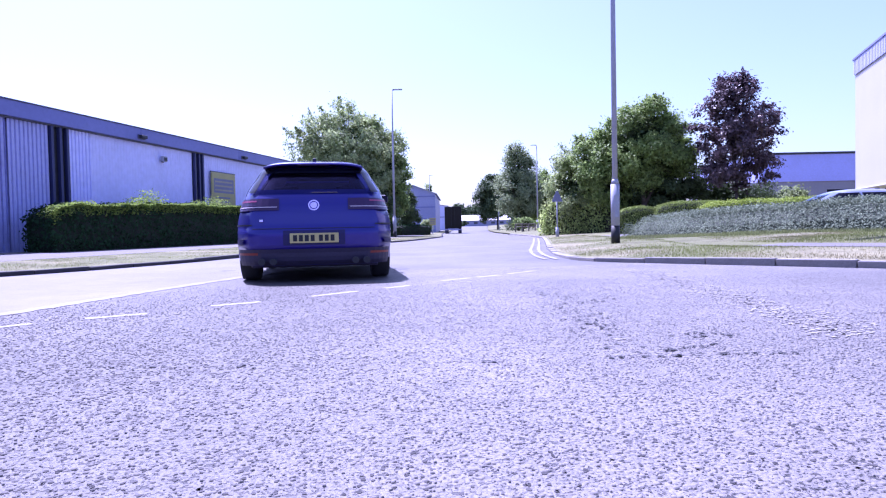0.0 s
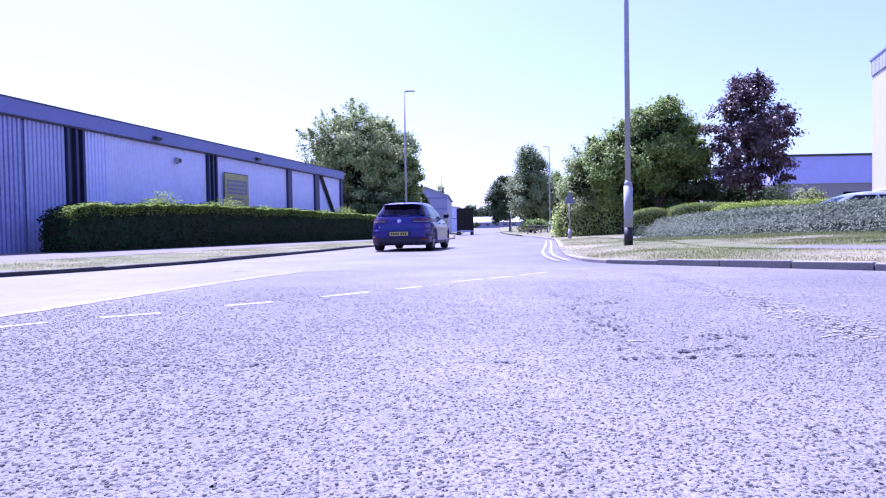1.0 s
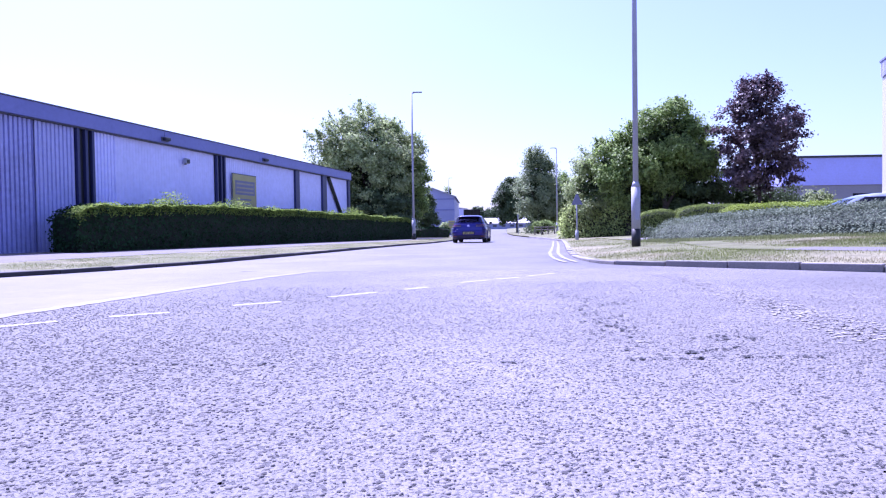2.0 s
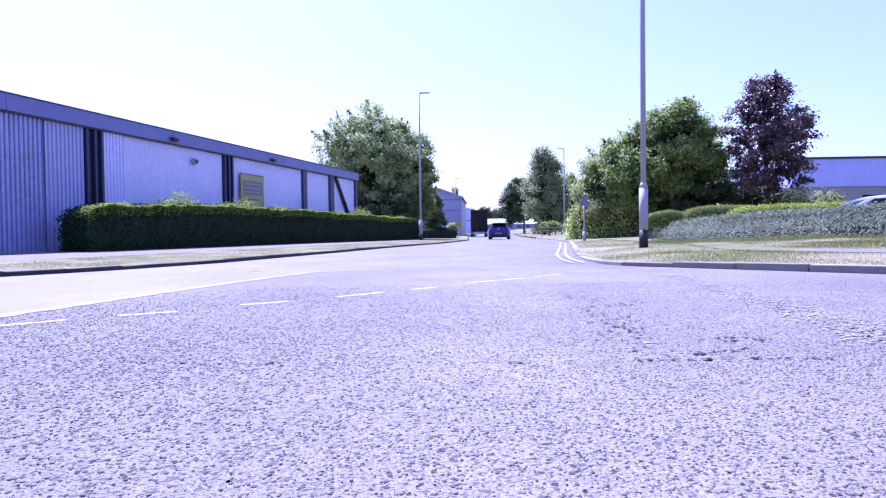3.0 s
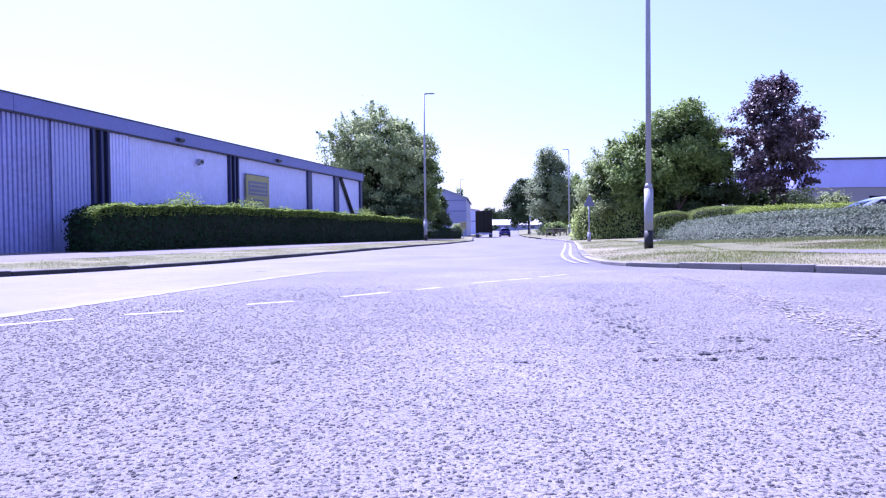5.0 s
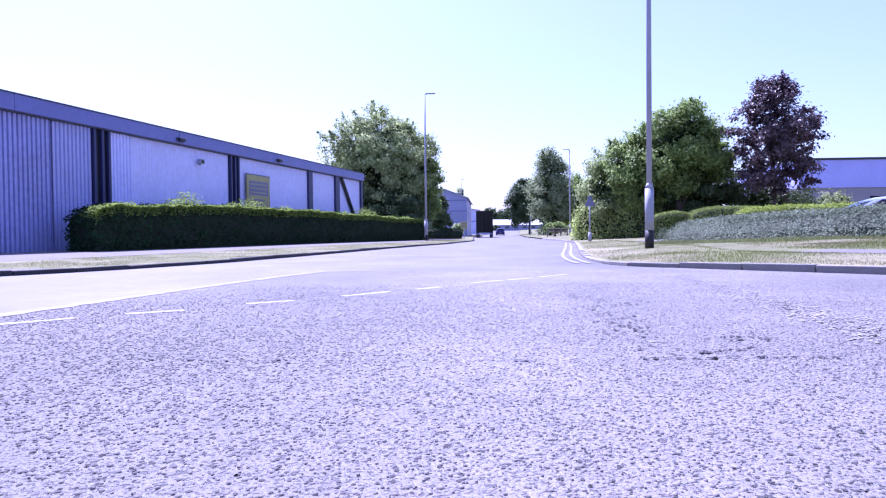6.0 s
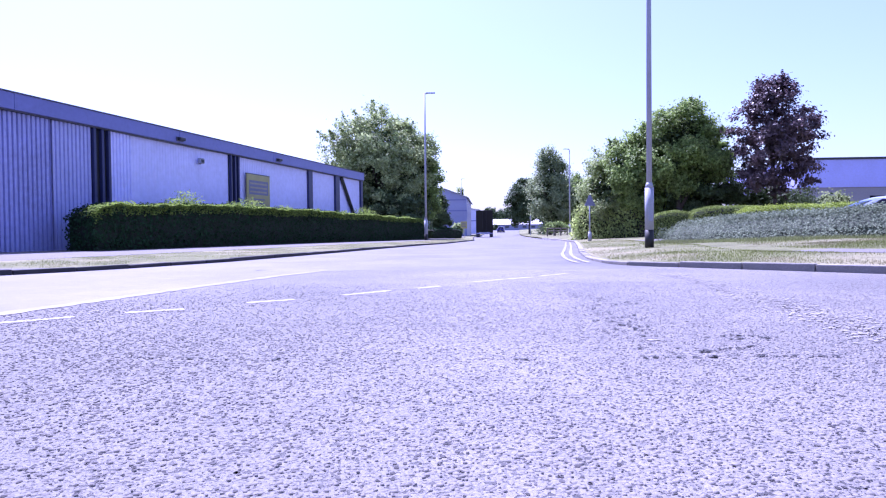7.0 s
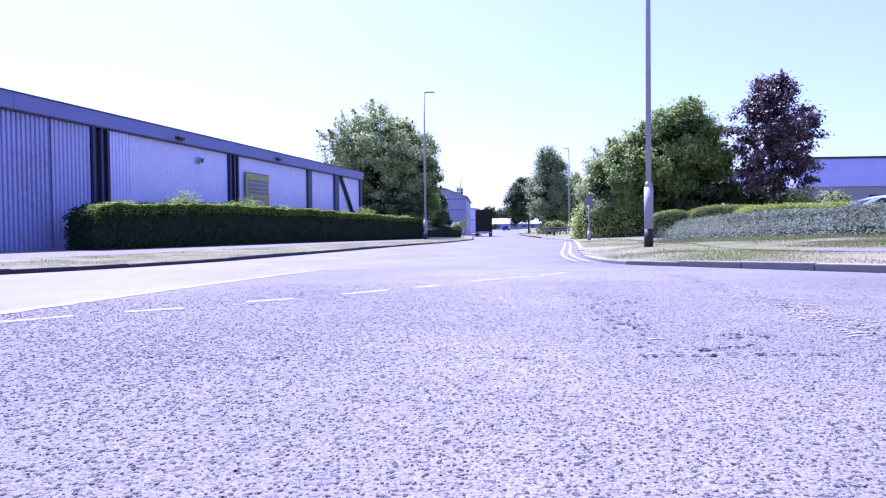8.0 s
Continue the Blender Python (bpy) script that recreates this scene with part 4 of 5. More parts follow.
t = thing("fence", pose(10.9, 70, 0.2), "low weathered timber knee-rail fence", "fence")
for i in range(4):
    part("post", one(box, i * 0.75 - 0.06, i * 0.75 + 0.06, i * 0.3 - 0.06, i * 0.3 + 0.06, -0.1, 0.80, 0.01), M["timber"], t)
for z in (0.45, 0.72):
    part("rail", one(tube, (0, 0, z), (2.25, 0.9, z), 0.045, 0.045, 6), M["timber"], t)


# ---------------------------------------------------------------- far buildings
def shed(name, m, w, d, eaves, ridge, wall, roof, label, bands=()):
    """A gabled shed whose gable faces local -y."""
    t = thing(name, m, label, "building")
    bm = bmesh.new()
    prof = [(-w / 2, 0), (w / 2, 0), (w / 2, eaves), (0, ridge), (-w / 2, eaves)]
    a = [bm.verts.new((x, 0, z)) for x, z in prof]
    b = [bm.verts.new((x, d, z)) for x, z in prof]
    bm.faces.new(a)
    bm.faces.new(list(reversed(b)))
    for i in range(5):
        j = (i + 1) % 5
        bm.faces.new((a[j], a[i], b[i], b[j]))
    part("wall", bm, wall, t)
    for s in (-1, 1):
        bm = bmesh.new()
        v = [(s * (w / 2 + 0.3), eaves - 0.12), (0, ridge + 0.02), (0, ridge + 0.16), (s * (w / 2 + 0.3), eaves + 0.02)]
        p = [bm.verts.new((x, -0.25, z)) for x, z in v]
        q = [bm.verts.new((x, d + 0.25, z)) for x, z in v]
        bm.faces.new(p)
        bm.faces.new(list(reversed(q)))
        for i in range(4):
            j = (i + 1) % 4
            bm.faces.new((p[j], p[i], q[i], q[j]))
        bmesh.ops.recalc_face_normals(bm, faces=bm.faces[:])
        part("roof", bm, roof, t)
    for z in bands:
        part("band", one(box, -w / 2, w / 2, -0.06, 0.0, z, z + 0.18), M["fascia"], t)
    return t


shed("industrial_unit", pose(0.25, 112, 0, 0, 0, -4), 7.4, 26, 6.5, 7.9, M["unit_clad"], M["roof_sheet"], "blue-grey gabled industrial unit", (2.2, 4.2, 6.0))
shed("industrial_unit", pose(2.2, 152, 0.2, 0, 0, -6), 11.6, 20, 5.6, 6.4, M["clad_pale"], M["roof_sheet"], "paler distant industrial unit", (3.0,))
t = thing("far_building", pose(16.5, 232, 1.2, 0, 0, -3), "low white-roofed building closing the road end", "building")
part("wall", one(box, -2, 18, 0, 14, -0.3, 2.1), M["unit_clad"], t)
bm = bmesh.new()
low = [bm.verts.new(p) for p in ((-2.4, -0.6, 2.1), (18.4, -0.6, 2.1), (18.4, 14.6, 2.1), (-2.4, 14.6, 2.1))]
top = [bm.verts.new(p) for p in ((-0.6, 5.5, 4.1), (16.6, 5.5, 4.1), (16.6, 8.5, 4.1), (-0.6, 8.5, 4.1))]
bm.faces.new(list(reversed(low)))
bm.faces.new(top)
for i in range(4):
    bm.faces.new((low[i], low[(i + 1) % 4], top[(i + 1) % 4], top[i]))
part("roof", bm, M["pale_panel"], t, "white hipped sheet roof")
for i in range(6):
    part("window", one(box, i * 3 - 1, i * 3 + 0.3, -0.05, 0.03, 0.9, 1.6), M["soffit"], t)

t = thing("office_building", pose(33.0, 62, 0.2, 0, 0, -3), "long flat-roofed blue-grey building behind shrubs", "building")
part("wall", one(box, 0, 34, 0, 18, 0, 4.2), M["grey_wall"], t)
part("cladding", one(box, -0.1, 34.1, -0.12, 18.1, 4.2, 6.75), M["blue_clad"], t)
part("roof_edge", one(box, -0.2, 34.2, -0.22, 18.2, 6.75, 6.95), M["dark"], t)
for i in range(7):
    part("window", one(box, 2 + i * 4.4, 4.6 + i * 4.4, -0.03, 0.05, 1.2, 3.4), M["car_glass"], t)

t = thing("white_building", pose(30.5, 44.6, 0.2, 0, 0, -110), "tall white building overhanging a dark bay, lilac sheet above", "building")
part("wall", one(box, 0, 30, 0, 14, 2.55, 10.3), M["pale_panel"], t)
part("ground_storey", one(box, 1.2, 29, 1.4, 13, -0.2, 2.55), M["dark"], t, "dark recessed ground storey")
part("drip_edge", one(box, -0.04, 30.04, -0.05, 14, 2.50, 2.56, 0.01), M["render_wall"], t)
bm = bmesh.new()
ribbed(bm, -0.05, 30, 10.3, 11.3, 0.3, 0.05, -0.05)
part("cladding", bm, M["clad"], t)
part("parapet", one(box, -0.1, 30.1, -0.16, 14, 11.3, 11.45, 0.02), M["fascia"], t)
part("infill", one(box, 0, 30, -0.02, 14, 10.3, 11.3), M["clad"], t)
part("bulkhead_lamp", one(box, -0.32, 0.0, 0.1, 0.3, 5.9, 6.08, 0.03), M["post"], t)


# ---------------------------------------------------------------- cars
def hull(z):
    """Half width, rear and front of the car's plan at a height."""
    zz = [0.20, 0.26, 0.38, 0.40, 0.55, 0.60, 0.63, 0.70, 0.80, 0.885, 0.97, 1.02, 1.07, 1.15, 1.22, 1.30, 1.36, 1.42, 1.44, 1.455]
    hw = [0.875, 0.885, 0.889, 0.89, 0.893, 0.893, 0.892, 0.89, 0.87, 0.835, 0.805, 0.79, 0.775, 0.735, 0.69, 0.65, 0.615, 0.56, 0.50, 0.38]
    re = [-2.00, -2.06, -2.09, -2.115, -2.125, -2.12, -2.085, -2.075, -2.065, -2.05, -2.01, -1.98, -1.94, -1.86, -1.79, -1.70, -1.60, -1.42, -1.28, -1.00]
    fr = [2.05, 2.10, 2.13, 2.13, 2.12, 2.11, 2.09, 2.06, 1.94, 1.70, 1.05, 0.92, 0.84, 0.70, 0.56, 0.40, 0.22, 0.02, -0.10, -0.25]
    return np.interp(z, zz, hw), np.interp(z, zz, re), np.interp(z, zz, fr)


def hull_point(z, a, out=0.0):
    """A point of the shell: a = 0 at the middle of the tail, 90 at the right flank, 180 at the nose."""
    w, r, f = hull(z)
    n = shell_power(z)
    s, c = math.sin(radians(a)), math.cos(radians(a))
    x = w * math.copysign(abs(s) ** (2 / n), s)
    yc, hl = (r + f) / 2, (f - r) / 2
    y = yc - hl * math.copysign(abs(c) ** (2 / n), c)
    if out:
        nx, ny = abs(x / w) ** (n - 1) * math.copysign(1, s) / w, -abs((y - yc) / hl) ** (n - 1) * math.copysign(1, c) / hl
        k = math.hypot(nx, ny) or 1
        x, y = x + out * nx / k, y + out * ny / k
    return x, y, z


def shell_power(z):
    return 6.6 - 1.8 * min(max((z - 0.75) / 0.5, 0), 1)


def angle_at_x(z, x):
    w = hull(z)[0]
    return math.degrees(math.asin(min(1, abs(x) / w) ** (shell_power(z) / 2))) * (1 if x >= 0 else -1)


def shell_patch(x0, x1, z0, z1, out, n=10, k=6, slant=0.0):
    """A piece of skin on the tail, between two offsets from the middle; slant narrows it towards the top."""
    bm = bmesh.new()
    grid = []
    for j in range(k + 1):
        z = lerp(z0, z1, j / k)
        a0 = angle_at_x(z, x0 * (1 - slant * j / k))
        a1 = angle_at_x(z, x1 * (1 - slant * j / k))
        grid.append([bm.verts.new(hull_point(z, lerp(a0, a1, i / n), out)) for i in range(n + 1)])
    for j in range(k):
        for i in range(n):
            bm.faces.new((grid[j][i], grid[j][i + 1], grid[j + 1][i + 1], grid[j + 1][i]))
    return bm


def flank_patch(side, outline, out=0.006):
    """A pane on the flank from (y, z) corners, split fine enough to follow the shell."""
    bm = bmesh.new()
    (ya, za), (yb, zb), (yc, zc), (yd, zd) = outline
    n, k = 12, 6
    grid = []
    for j in range(k + 1):
        row = []
        for i in range(n + 1):
            u, v = i / n, j / k
            y = lerp(lerp(ya, yb, u), lerp(yd, yc, u), v)
            z = lerp(lerp(za, zb, u), lerp(zd, zc, u), v)
            w, r, f = hull(z)
            mid, hl = (r + f) / 2, (f - r) / 2
            n2 = shell_power(z)
            x = w * max(0.0, 1 - abs((y - mid) / hl) ** n2) ** (1 / n2) + out
            row.append(bm.verts.new((side * x, y, z)))
        grid.append(row)
    for j in range(k):
        for i in range(n):
            q = (grid[j][i], grid[j][i + 1], grid[j + 1][i + 1], grid[j + 1][i])
            bm.faces.new(q if side > 0 else tuple(reversed(q)))
    return bm


def wheel(parent, x, y):
    s = 1 if x > 0 else -1
    w = new("wheel")
    w.empty_display_size = 0.2
    w.parent = parent
    w.location = (x, y, 0.325)
    bm = bmesh.new()
    prof = [(-0.105, 0.22), (-0.11, 0.27), (-0.10, 0.312), (-0.06, 0.325), (0.06, 0.325), (0.10, 0.312), (0.11, 0.27), (0.105, 0.22)]
    rings = []
    for i in range(32):
        a = 2 * math.pi * i / 32
        rings.append([bm.verts.new((u, r * math.cos(a), r * math.sin(a))) for u, r in prof])
    for i in range(32):
        p, q = rings[i], rings[(i + 1) % 32]
        for j in range(len(prof)):
            k = (j + 1) % len(prof)
            bm.faces.new((p[j], p[k], q[k], q[j]))
    bmesh.ops.recalc_face_normals(bm, faces=bm.faces[:])
    part("tyre", bm, M["tyre"], w, smooth=True)
    bm = bmesh.new()
    for i in range(5):
        a = 2 * math.pi * i / 5
        for da in (-0.13, 0.13):
            tube(bm, (s * 0.085, 0.03 * math.cos(a), 0.03 * math.sin(a)), (s * 0.09, 0.215 * math.cos(a + da), 0.215 * math.sin(a + da)), 0.028, 0.022, 6)
    tube(bm, (s * 0.05, 0, 0), (s * 0.10, 0, 0), 0.065, 0.055, 14)
    tube(bm, (-0.09, 0, 0), (s * 0.02, 0, 0), 0.215, 0.215, 24)
    part("rim", bm, M["rim"], w)
    return w


def build_car(name, m, paint, label):
    car = thing(name, m, label, "car")
    bm = bmesh.new()
    zs = [0.20 + 0.03 * i for i in range(42)] + [1.455]
    quarter = [math.degrees(math.asin(math.sin(radians(90 * k / 40)) ** 3.2)) for k in range(24)] + [90 - math.degrees(math.asin(math.sin(radians(90 * k / 40)) ** 3.2)) for k in range(24, 0, -1)]
    quarter = sorted(set(round(q, 4) for q in quarter))
    ring_angles = [q + 90 * k if k % 2 == 0 else 90 * (k + 1) - q for k in range(4) for q in (quarter if k % 2 == 0 else quarter[::-1])]
    ring_angles = sorted(set(round(a % 360, 3) for a in ring_angles))
    nA = len(ring_angles)
    rings = []
    for z in zs:
        ring = []
        for i in range(nA):
            a = ring_angles[i]
            x, y, zz = hull_point(z, a)
            for ya in (-1.33, 1.30):
                if abs(x) > 0.55 and (y - ya) ** 2 + (zz - 0.325) ** 2 < 0.345 ** 2:
                    x = math.copysign(0.60, x)
            ring.append(bm.verts.new((x, y, zz)))
        rings.append(ring)
    def glazed(v):
        """Whether a corner lies in the opening of the rear window or the windscreen."""
        x, y, z = v.co
        return (y < -1.3 and 1.05 < z < 1.29 and abs(x) < lerp(0.66, 0.545, (z - 1.05) / 0.24)) or (y > 0.1 and 1.03 < z < 1.34 and abs(x) < lerp(0.68, 0.52, (z - 1.03) / 0.31))

    for p, q in zip(rings, rings[1:]):
        for i in range(nA):
            j = (i + 1) % nA
            if not all(glazed(v) for v in (p[i], p[j], q[j], q[i])):
                bm.faces.new((p[i], p[j], q[j], q[i]))
    bm.faces.new(list(reversed(rings[0])))
    bm.faces.new(rings[-1])
    part("body", bm, paint, car, smooth=True)
    bm = bmesh.new()
    skin = []
    for z in [0.86 + 0.03 * i for i in range(19)]:
        skin.append([bm.verts.new((0.955 * x, 0.982 * y, zz - 0.01)) for x, y, zz in (hull_point(z, a) for a in ring_angles)])
    for p, q in zip(skin, skin[1:]):
        for i in range(nA):
            j = (i + 1) % nA
            if not all(glazed(v) for v in (p[i], p[j], q[j], q[i])):
                bm.faces.new((p[i], p[j], q[j], q[i]))
    bm.faces.new(skin[0])
    bm.faces.new(skin[-1])
    part("cabin_lining", bm, M["lining"], car, "dark cabin lining")
    for x, y, top in ((-0.37, -0.15, 1.06), (0.37, -0.15, 1.06), (-0.38, -1.1, 0.98), (0.38, -1.1, 0.98)):
        seat = part("seat", one(box, x - 0.22, x + 0.22, y - 0.06, y + 0.06, 0.86, top, 0.04), M["lining"], car)
        part("headrest", one(box, x - 0.12, x + 0.12, y - 0.05, y + 0.05, top + 0.02, top + 0.17, 0.035), M["lining"], seat)
    part("parcel_shelf", one(box, -0.62, 0.62, -1.84, -1.2, 0.93, 0.95, 0.006), M["lining"], car)
    wheels = [wheel(car, sx * 0.762, y) for sx in (-1, 1) for y in (-1.33, 1.30)]
    part("rear_window", shell_patch(-0.70, 0.70, 1.015, 1.31, 0.006, 18, 10, 0.19), M["pane"], car, "tinted rear glass")
    part("window_border", shell_patch(-0.60, 0.60, 1.278, 1.34, 0.009, 16, 3, 0.04), M["car_glass"], car)
    for s in (-1, 1):
        part("window_border", shell_patch(s * 0.63, s * 0.715, 1.04, 1.34, 0.0085, 6, 12, 0.195), M["car_glass"], car, "black glass border")
    bm = bmesh.new()
    top, low = [], []
    for j in range(5):
        v = j / 4
        rt, rl = [], []
        for i in range(17):
            u = i / 8 - 1
            x = u * 0.555
            y = lerp(-1.765 + 0.05 * u * u, -1.40, v)
            z = lerp(1.392, 1.445, v) - lerp(0.04, 0.05, v) * abs(u) ** 5
            rt.append(bm.verts.new((x, y, z)))
            rl.append(bm.verts.new((x, y, z - lerp(0.02, 0.06, v))))
        top.append(rt)
        low.append(rl)
    for j in range(4):
        for i in range(16):
            bm.faces.new((top[j][i], top[j][i + 1], top[j + 1][i + 1], top[j + 1][i]))
            bm.faces.new((low[j][i + 1], low[j][i], low[j + 1][i], low[j + 1][i + 1]))
    for i in range(16):
        bm.faces.new((top[0][i + 1], top[0][i], low[0][i], low[0][i + 1]))
    for j in range(4):
        bm.faces.new((top[j][0], top[j + 1][0], low[j + 1][0], low[j][0]))
        bm.faces.new((top[j + 1][16], top[j][16], low[j][16], low[j + 1][16]))
    part("roof_spoiler", bm, paint, car, smooth=True)
    part("brake_light", one(box, -0.18, 0.18, -1.772, -1.75, 1.366, 1.376, 0.004), M["lamp_red"], car)
    for s in (-1, 1):
        part("side_window", flank_patch(s, ((-1.62, 1.03), (-0.55, 1.00), (-0.50, 1.34), (-1.40, 1.34))), M["car_glass"], car)
        part("side_window", flank_patch(s, ((-0.47, 1.00), (0.72, 0.99), (0.12, 1.34), (-0.43, 1.34))), M["car_glass"], car)
        lamp = part("tail_light", shell_patch(s * 0.37, s * 0.835, 0.83, 0.965, 0.014, 14, 5), M["lamp_red"], car, "dark red tail light")
        part("light_strip", shell_patch(s * 0.39, s * 0.83, 0.863, 0.872, 0.020, 12, 1), M["lamp_strip"], lamp, "silver strip across the lamp")
        # upper strip is a reflection on the lens, painted in pale red
        part("light_strip", shell_patch(s * 0.60, s * 0.81, 0.928, 0.945, 0.020, 8, 1), M["lamp_reflection"], lamp, "pale red strip painted for a reflection")
        part("bumper_crease", shell_patch(s * 0.66, s * 0.888, 0.655, 0.672, 0.006, 10, 1), M["black"], car, "shadow gap beside the tailgate")
        part("bumper_vent", shell_patch(s * 0.78, s * 0.884, 0.44, 0.50, 0.004, 6, 3, 0.04), M["recess_blue"], car, "dark bumper side vent")
        part("reflector", shell_patch(s * 0.60, s * 0.80, 0.325, 0.35, 0.016, 8, 1), M["amber"], car, "dull red bumper reflector")
        part("sill", one(box, s * 0.86 - 0.03, s * 0.86 + 0.03, -0.9, 0.9, 0.20, 0.30, 0.012), M["trim"], car)
        mirror = part("door_mirror", one(box, s * 0.935 - 0.085, s * 0.935 + 0.085, 0.50, 0.66, 1.0, 1.13, 0.045), M["trim"], car)
        part("mirror_glass", one(box, s * 0.935 - 0.07, s * 0.935 + 0.07, 0.490, 0.502, 1.012, 1.118), M["car_glass"], mirror)
        part("mirror_arm", one(box, s * 0.85 - 0.06, s * 0.85 + 0.06, 0.54, 0.60, 0.985, 1.015, 0.008), M["trim"], mirror)
        for y in (-0.42, 0.62):
            part("door_handle", one(box, s * 0.892 - 0.018, s * 0.892 + 0.018, y - 0.10, y + 0.10, 0.80, 0.83, 0.008), paint, car)
        for dx in (0.44, 0.56):
            bm = one(tube, (s * dx, -2.14, 0.25), (s * dx, -1.9, 0.25), 0.038, 0.038, 14)
            pipe = part("exhaust_pipe", bm, M["dark"], car, "dark metal tailpipe", smooth=True)
            part("bore", one(tube, (s * dx, -2.1425, 0.25), (s * dx, -2.139, 0.25), 0.030, 0.030, 14), M["black"], pipe)
    part("diffuser", shell_patch(-0.80, 0.80, 0.205, 0.39, 0.010, 14, 4, -0.02), M["trim"], car, "black lower bumper insert")
    # flat patch, with the recess's shade only in its colour
    part("plate_recess", shell_patch(-0.33, 0.33, 0.43, 0.60, 0.003, 12, 4), M["recess_blue"], car)
    part("tailgate_gap", shell_patch(-0.66, 0.66, 0.618, 0.628, 0.004, 12, 1), M["black"], car)
    bm = bmesh.new()
    grid = []
    for j in range(9):
        z = lerp(1.0, 1.37, j / 8)
        lim = angle_at_x(z, lerp(0.74, 0.56, j / 8))
        grid.append([bm.verts.new(hull_point(z, 180 - lerp(-lim, lim, i / 14), 0.007)) for i in range(15)])
    for j in range(8):
        for i in range(14):
            bm.faces.new((grid[j][i + 1], grid[j][i], grid[j + 1][i], grid[j + 1][i + 1]))
    bmesh.ops.recalc_face_normals(bm, faces=bm.faces[:])
    part("windscreen", bm, M["screen"], car)
    part("grille", one(box, -0.55, 0.55, 2.10, 2.15, 0.58, 0.68, 0.01), M["trim"], car)
    for s in (-1, 1):
        part("headlight", one(box, s * 0.68 - 0.14, s * 0.68 + 0.14, 2.0, 2.10, 0.60, 0.74, 0.03), M["chrome"], car, "clear headlight")
    plate = part("number_plate", one(box, -0.26, 0.26, -2.140, -2.118, 0.455, 0.566, 0.004), M["plate"], car, "yellow rear number plate with dark bars")
    for i in range(7):
        x = -0.225 + i * 0.062 + (0.026 if i > 3 else 0)
        part("plate_bar", one(box, x, x + 0.042, -2.1435, -2.1402, 0.475, 0.546), M["black"], plate)
    bm = bmesh.new()
    ring = []
    for i in range(28):
        a = 2 * math.pi * i / 28
        ring.append([bm.verts.new((r * math.cos(a), y, 0.885 + r * math.sin(a))) for r, y in ((0.046, -2.05), (0.046, -2.062), (0.060, -2.062), (0.060, -2.05))])
    for i in range(28):
        p, q = ring[i], ring[(i + 1) % 28]
        for j in range(3):
            bm.faces.new((p[j], p[j + 1], q[j + 1], q[j]))
    tube(bm, (0, -2.04, 0.885), (0, -2.056, 0.885), 0.036, 0.036, 20)
    bmesh.ops.recalc_face_normals(bm, faces=bm.faces[:])
    part("badge", bm, M["chrome"], car, "round chrome tailgate badge")
    part("model_badge", one(box, -0.58, -0.54, -2.082, -2.06, 0.70, 0.728, 0.004), M["chrome"], car, "small chrome model badge")
    bm = one(box, -0.02, 0.02, -1.30, -1.16, 1.44, 1.50, 0.012)
    part("antenna_fin", bm, M["trim"], car)
    part("wiper", one(box, -0.02, 0.26, -1.985, -1.97, 1.028, 1.036, 0.003), M["trim"], car)
    part("underbody", one(box, -0.70, 0.70, -1.85, 1.85, 0.17, 0.26, 0.02), M["trim"], car)
    for ob in car.children_recursive:
        if ob.type == "MESH" and ob.parent not in wheels:
            ob.data.transform(Matrix.Diagonal((1.018, 1, 0.973, 1)))
    return car, wheels


blue_car, blue_wheels = build_car("hatchback_car", pose(-1, 9, 0), M["blue"], "deep blue five-door hatchback driving away")
parked, _ = build_car("parked_car", pose(13.0, 20.0, 0.11, 0, 0, 80), M["silver_blue"], "silver-blue parked car with dark glass behind the hedges")


# ---------------------------------------------------------------- the lorry
t = thing("box_lorry", pose(5.85, 95, ground_z(95), 0, 0, -4), "dark box-bodied lorry parked at the kerb", "lorry")
part("cargo_box", one(box, -1.2, 1.2, 0, 7.5, 0.95, 3.85, 0.04), M["lorry"], t)
for s in (-1, 1):
    part("rear_door", one(box, s * 0.6 - 0.57, s * 0.6 + 0.57, -0.05, 0.0, 1.05, 3.75, 0.01), M["lorry"], t)
    part("door_bar", one(tube, (s * 0.25, -0.07, 1.0), (s * 0.25, -0.07, 3.7), 0.02, 0.02, 6), M["dark"], t)
    for y in (0.55, 1.65, 7.9):
        bm = one(tube, (s * 0.78, y, 0.48), (s * 1.16, y, 0.48), 0.48, 0.48, 20)
        part("wheel", bm, M["tyre"], t, smooth=True)
    part("tail_light", one(box, s * 0.95 - 0.18, s * 0.95 + 0.18, -0.07, -0.02, 0.62, 0.76, 0.01), M["lamp_red"], t)
    part("mud_flap", one(box, s * 0.95 - 0.25, s * 0.95 + 0.25, 0.02, 0.05, 0.10, 0.72), M["trim"], t)
part("rear_bumper", one(box, -1.15, 1.15, -0.06, 0.04, 0.50, 0.74, 0.015), M["clad"], t, "pale rear underrun bar")
part("tail_board", one(box, -1.2, 1.2, -0.08, -0.052, 0.74, 1.0, 0.01), M["lorry"], t)
part("chassis", one(box, -0.45, 0.45, 0.1, 8.5, 0.6, 0.95, 0.02), M["trim"], t)
part("cab", one(box, -1.15, 1.15, 7.8, 9.6, 0.5, 3.0, 0.12), M["lorry"], t)

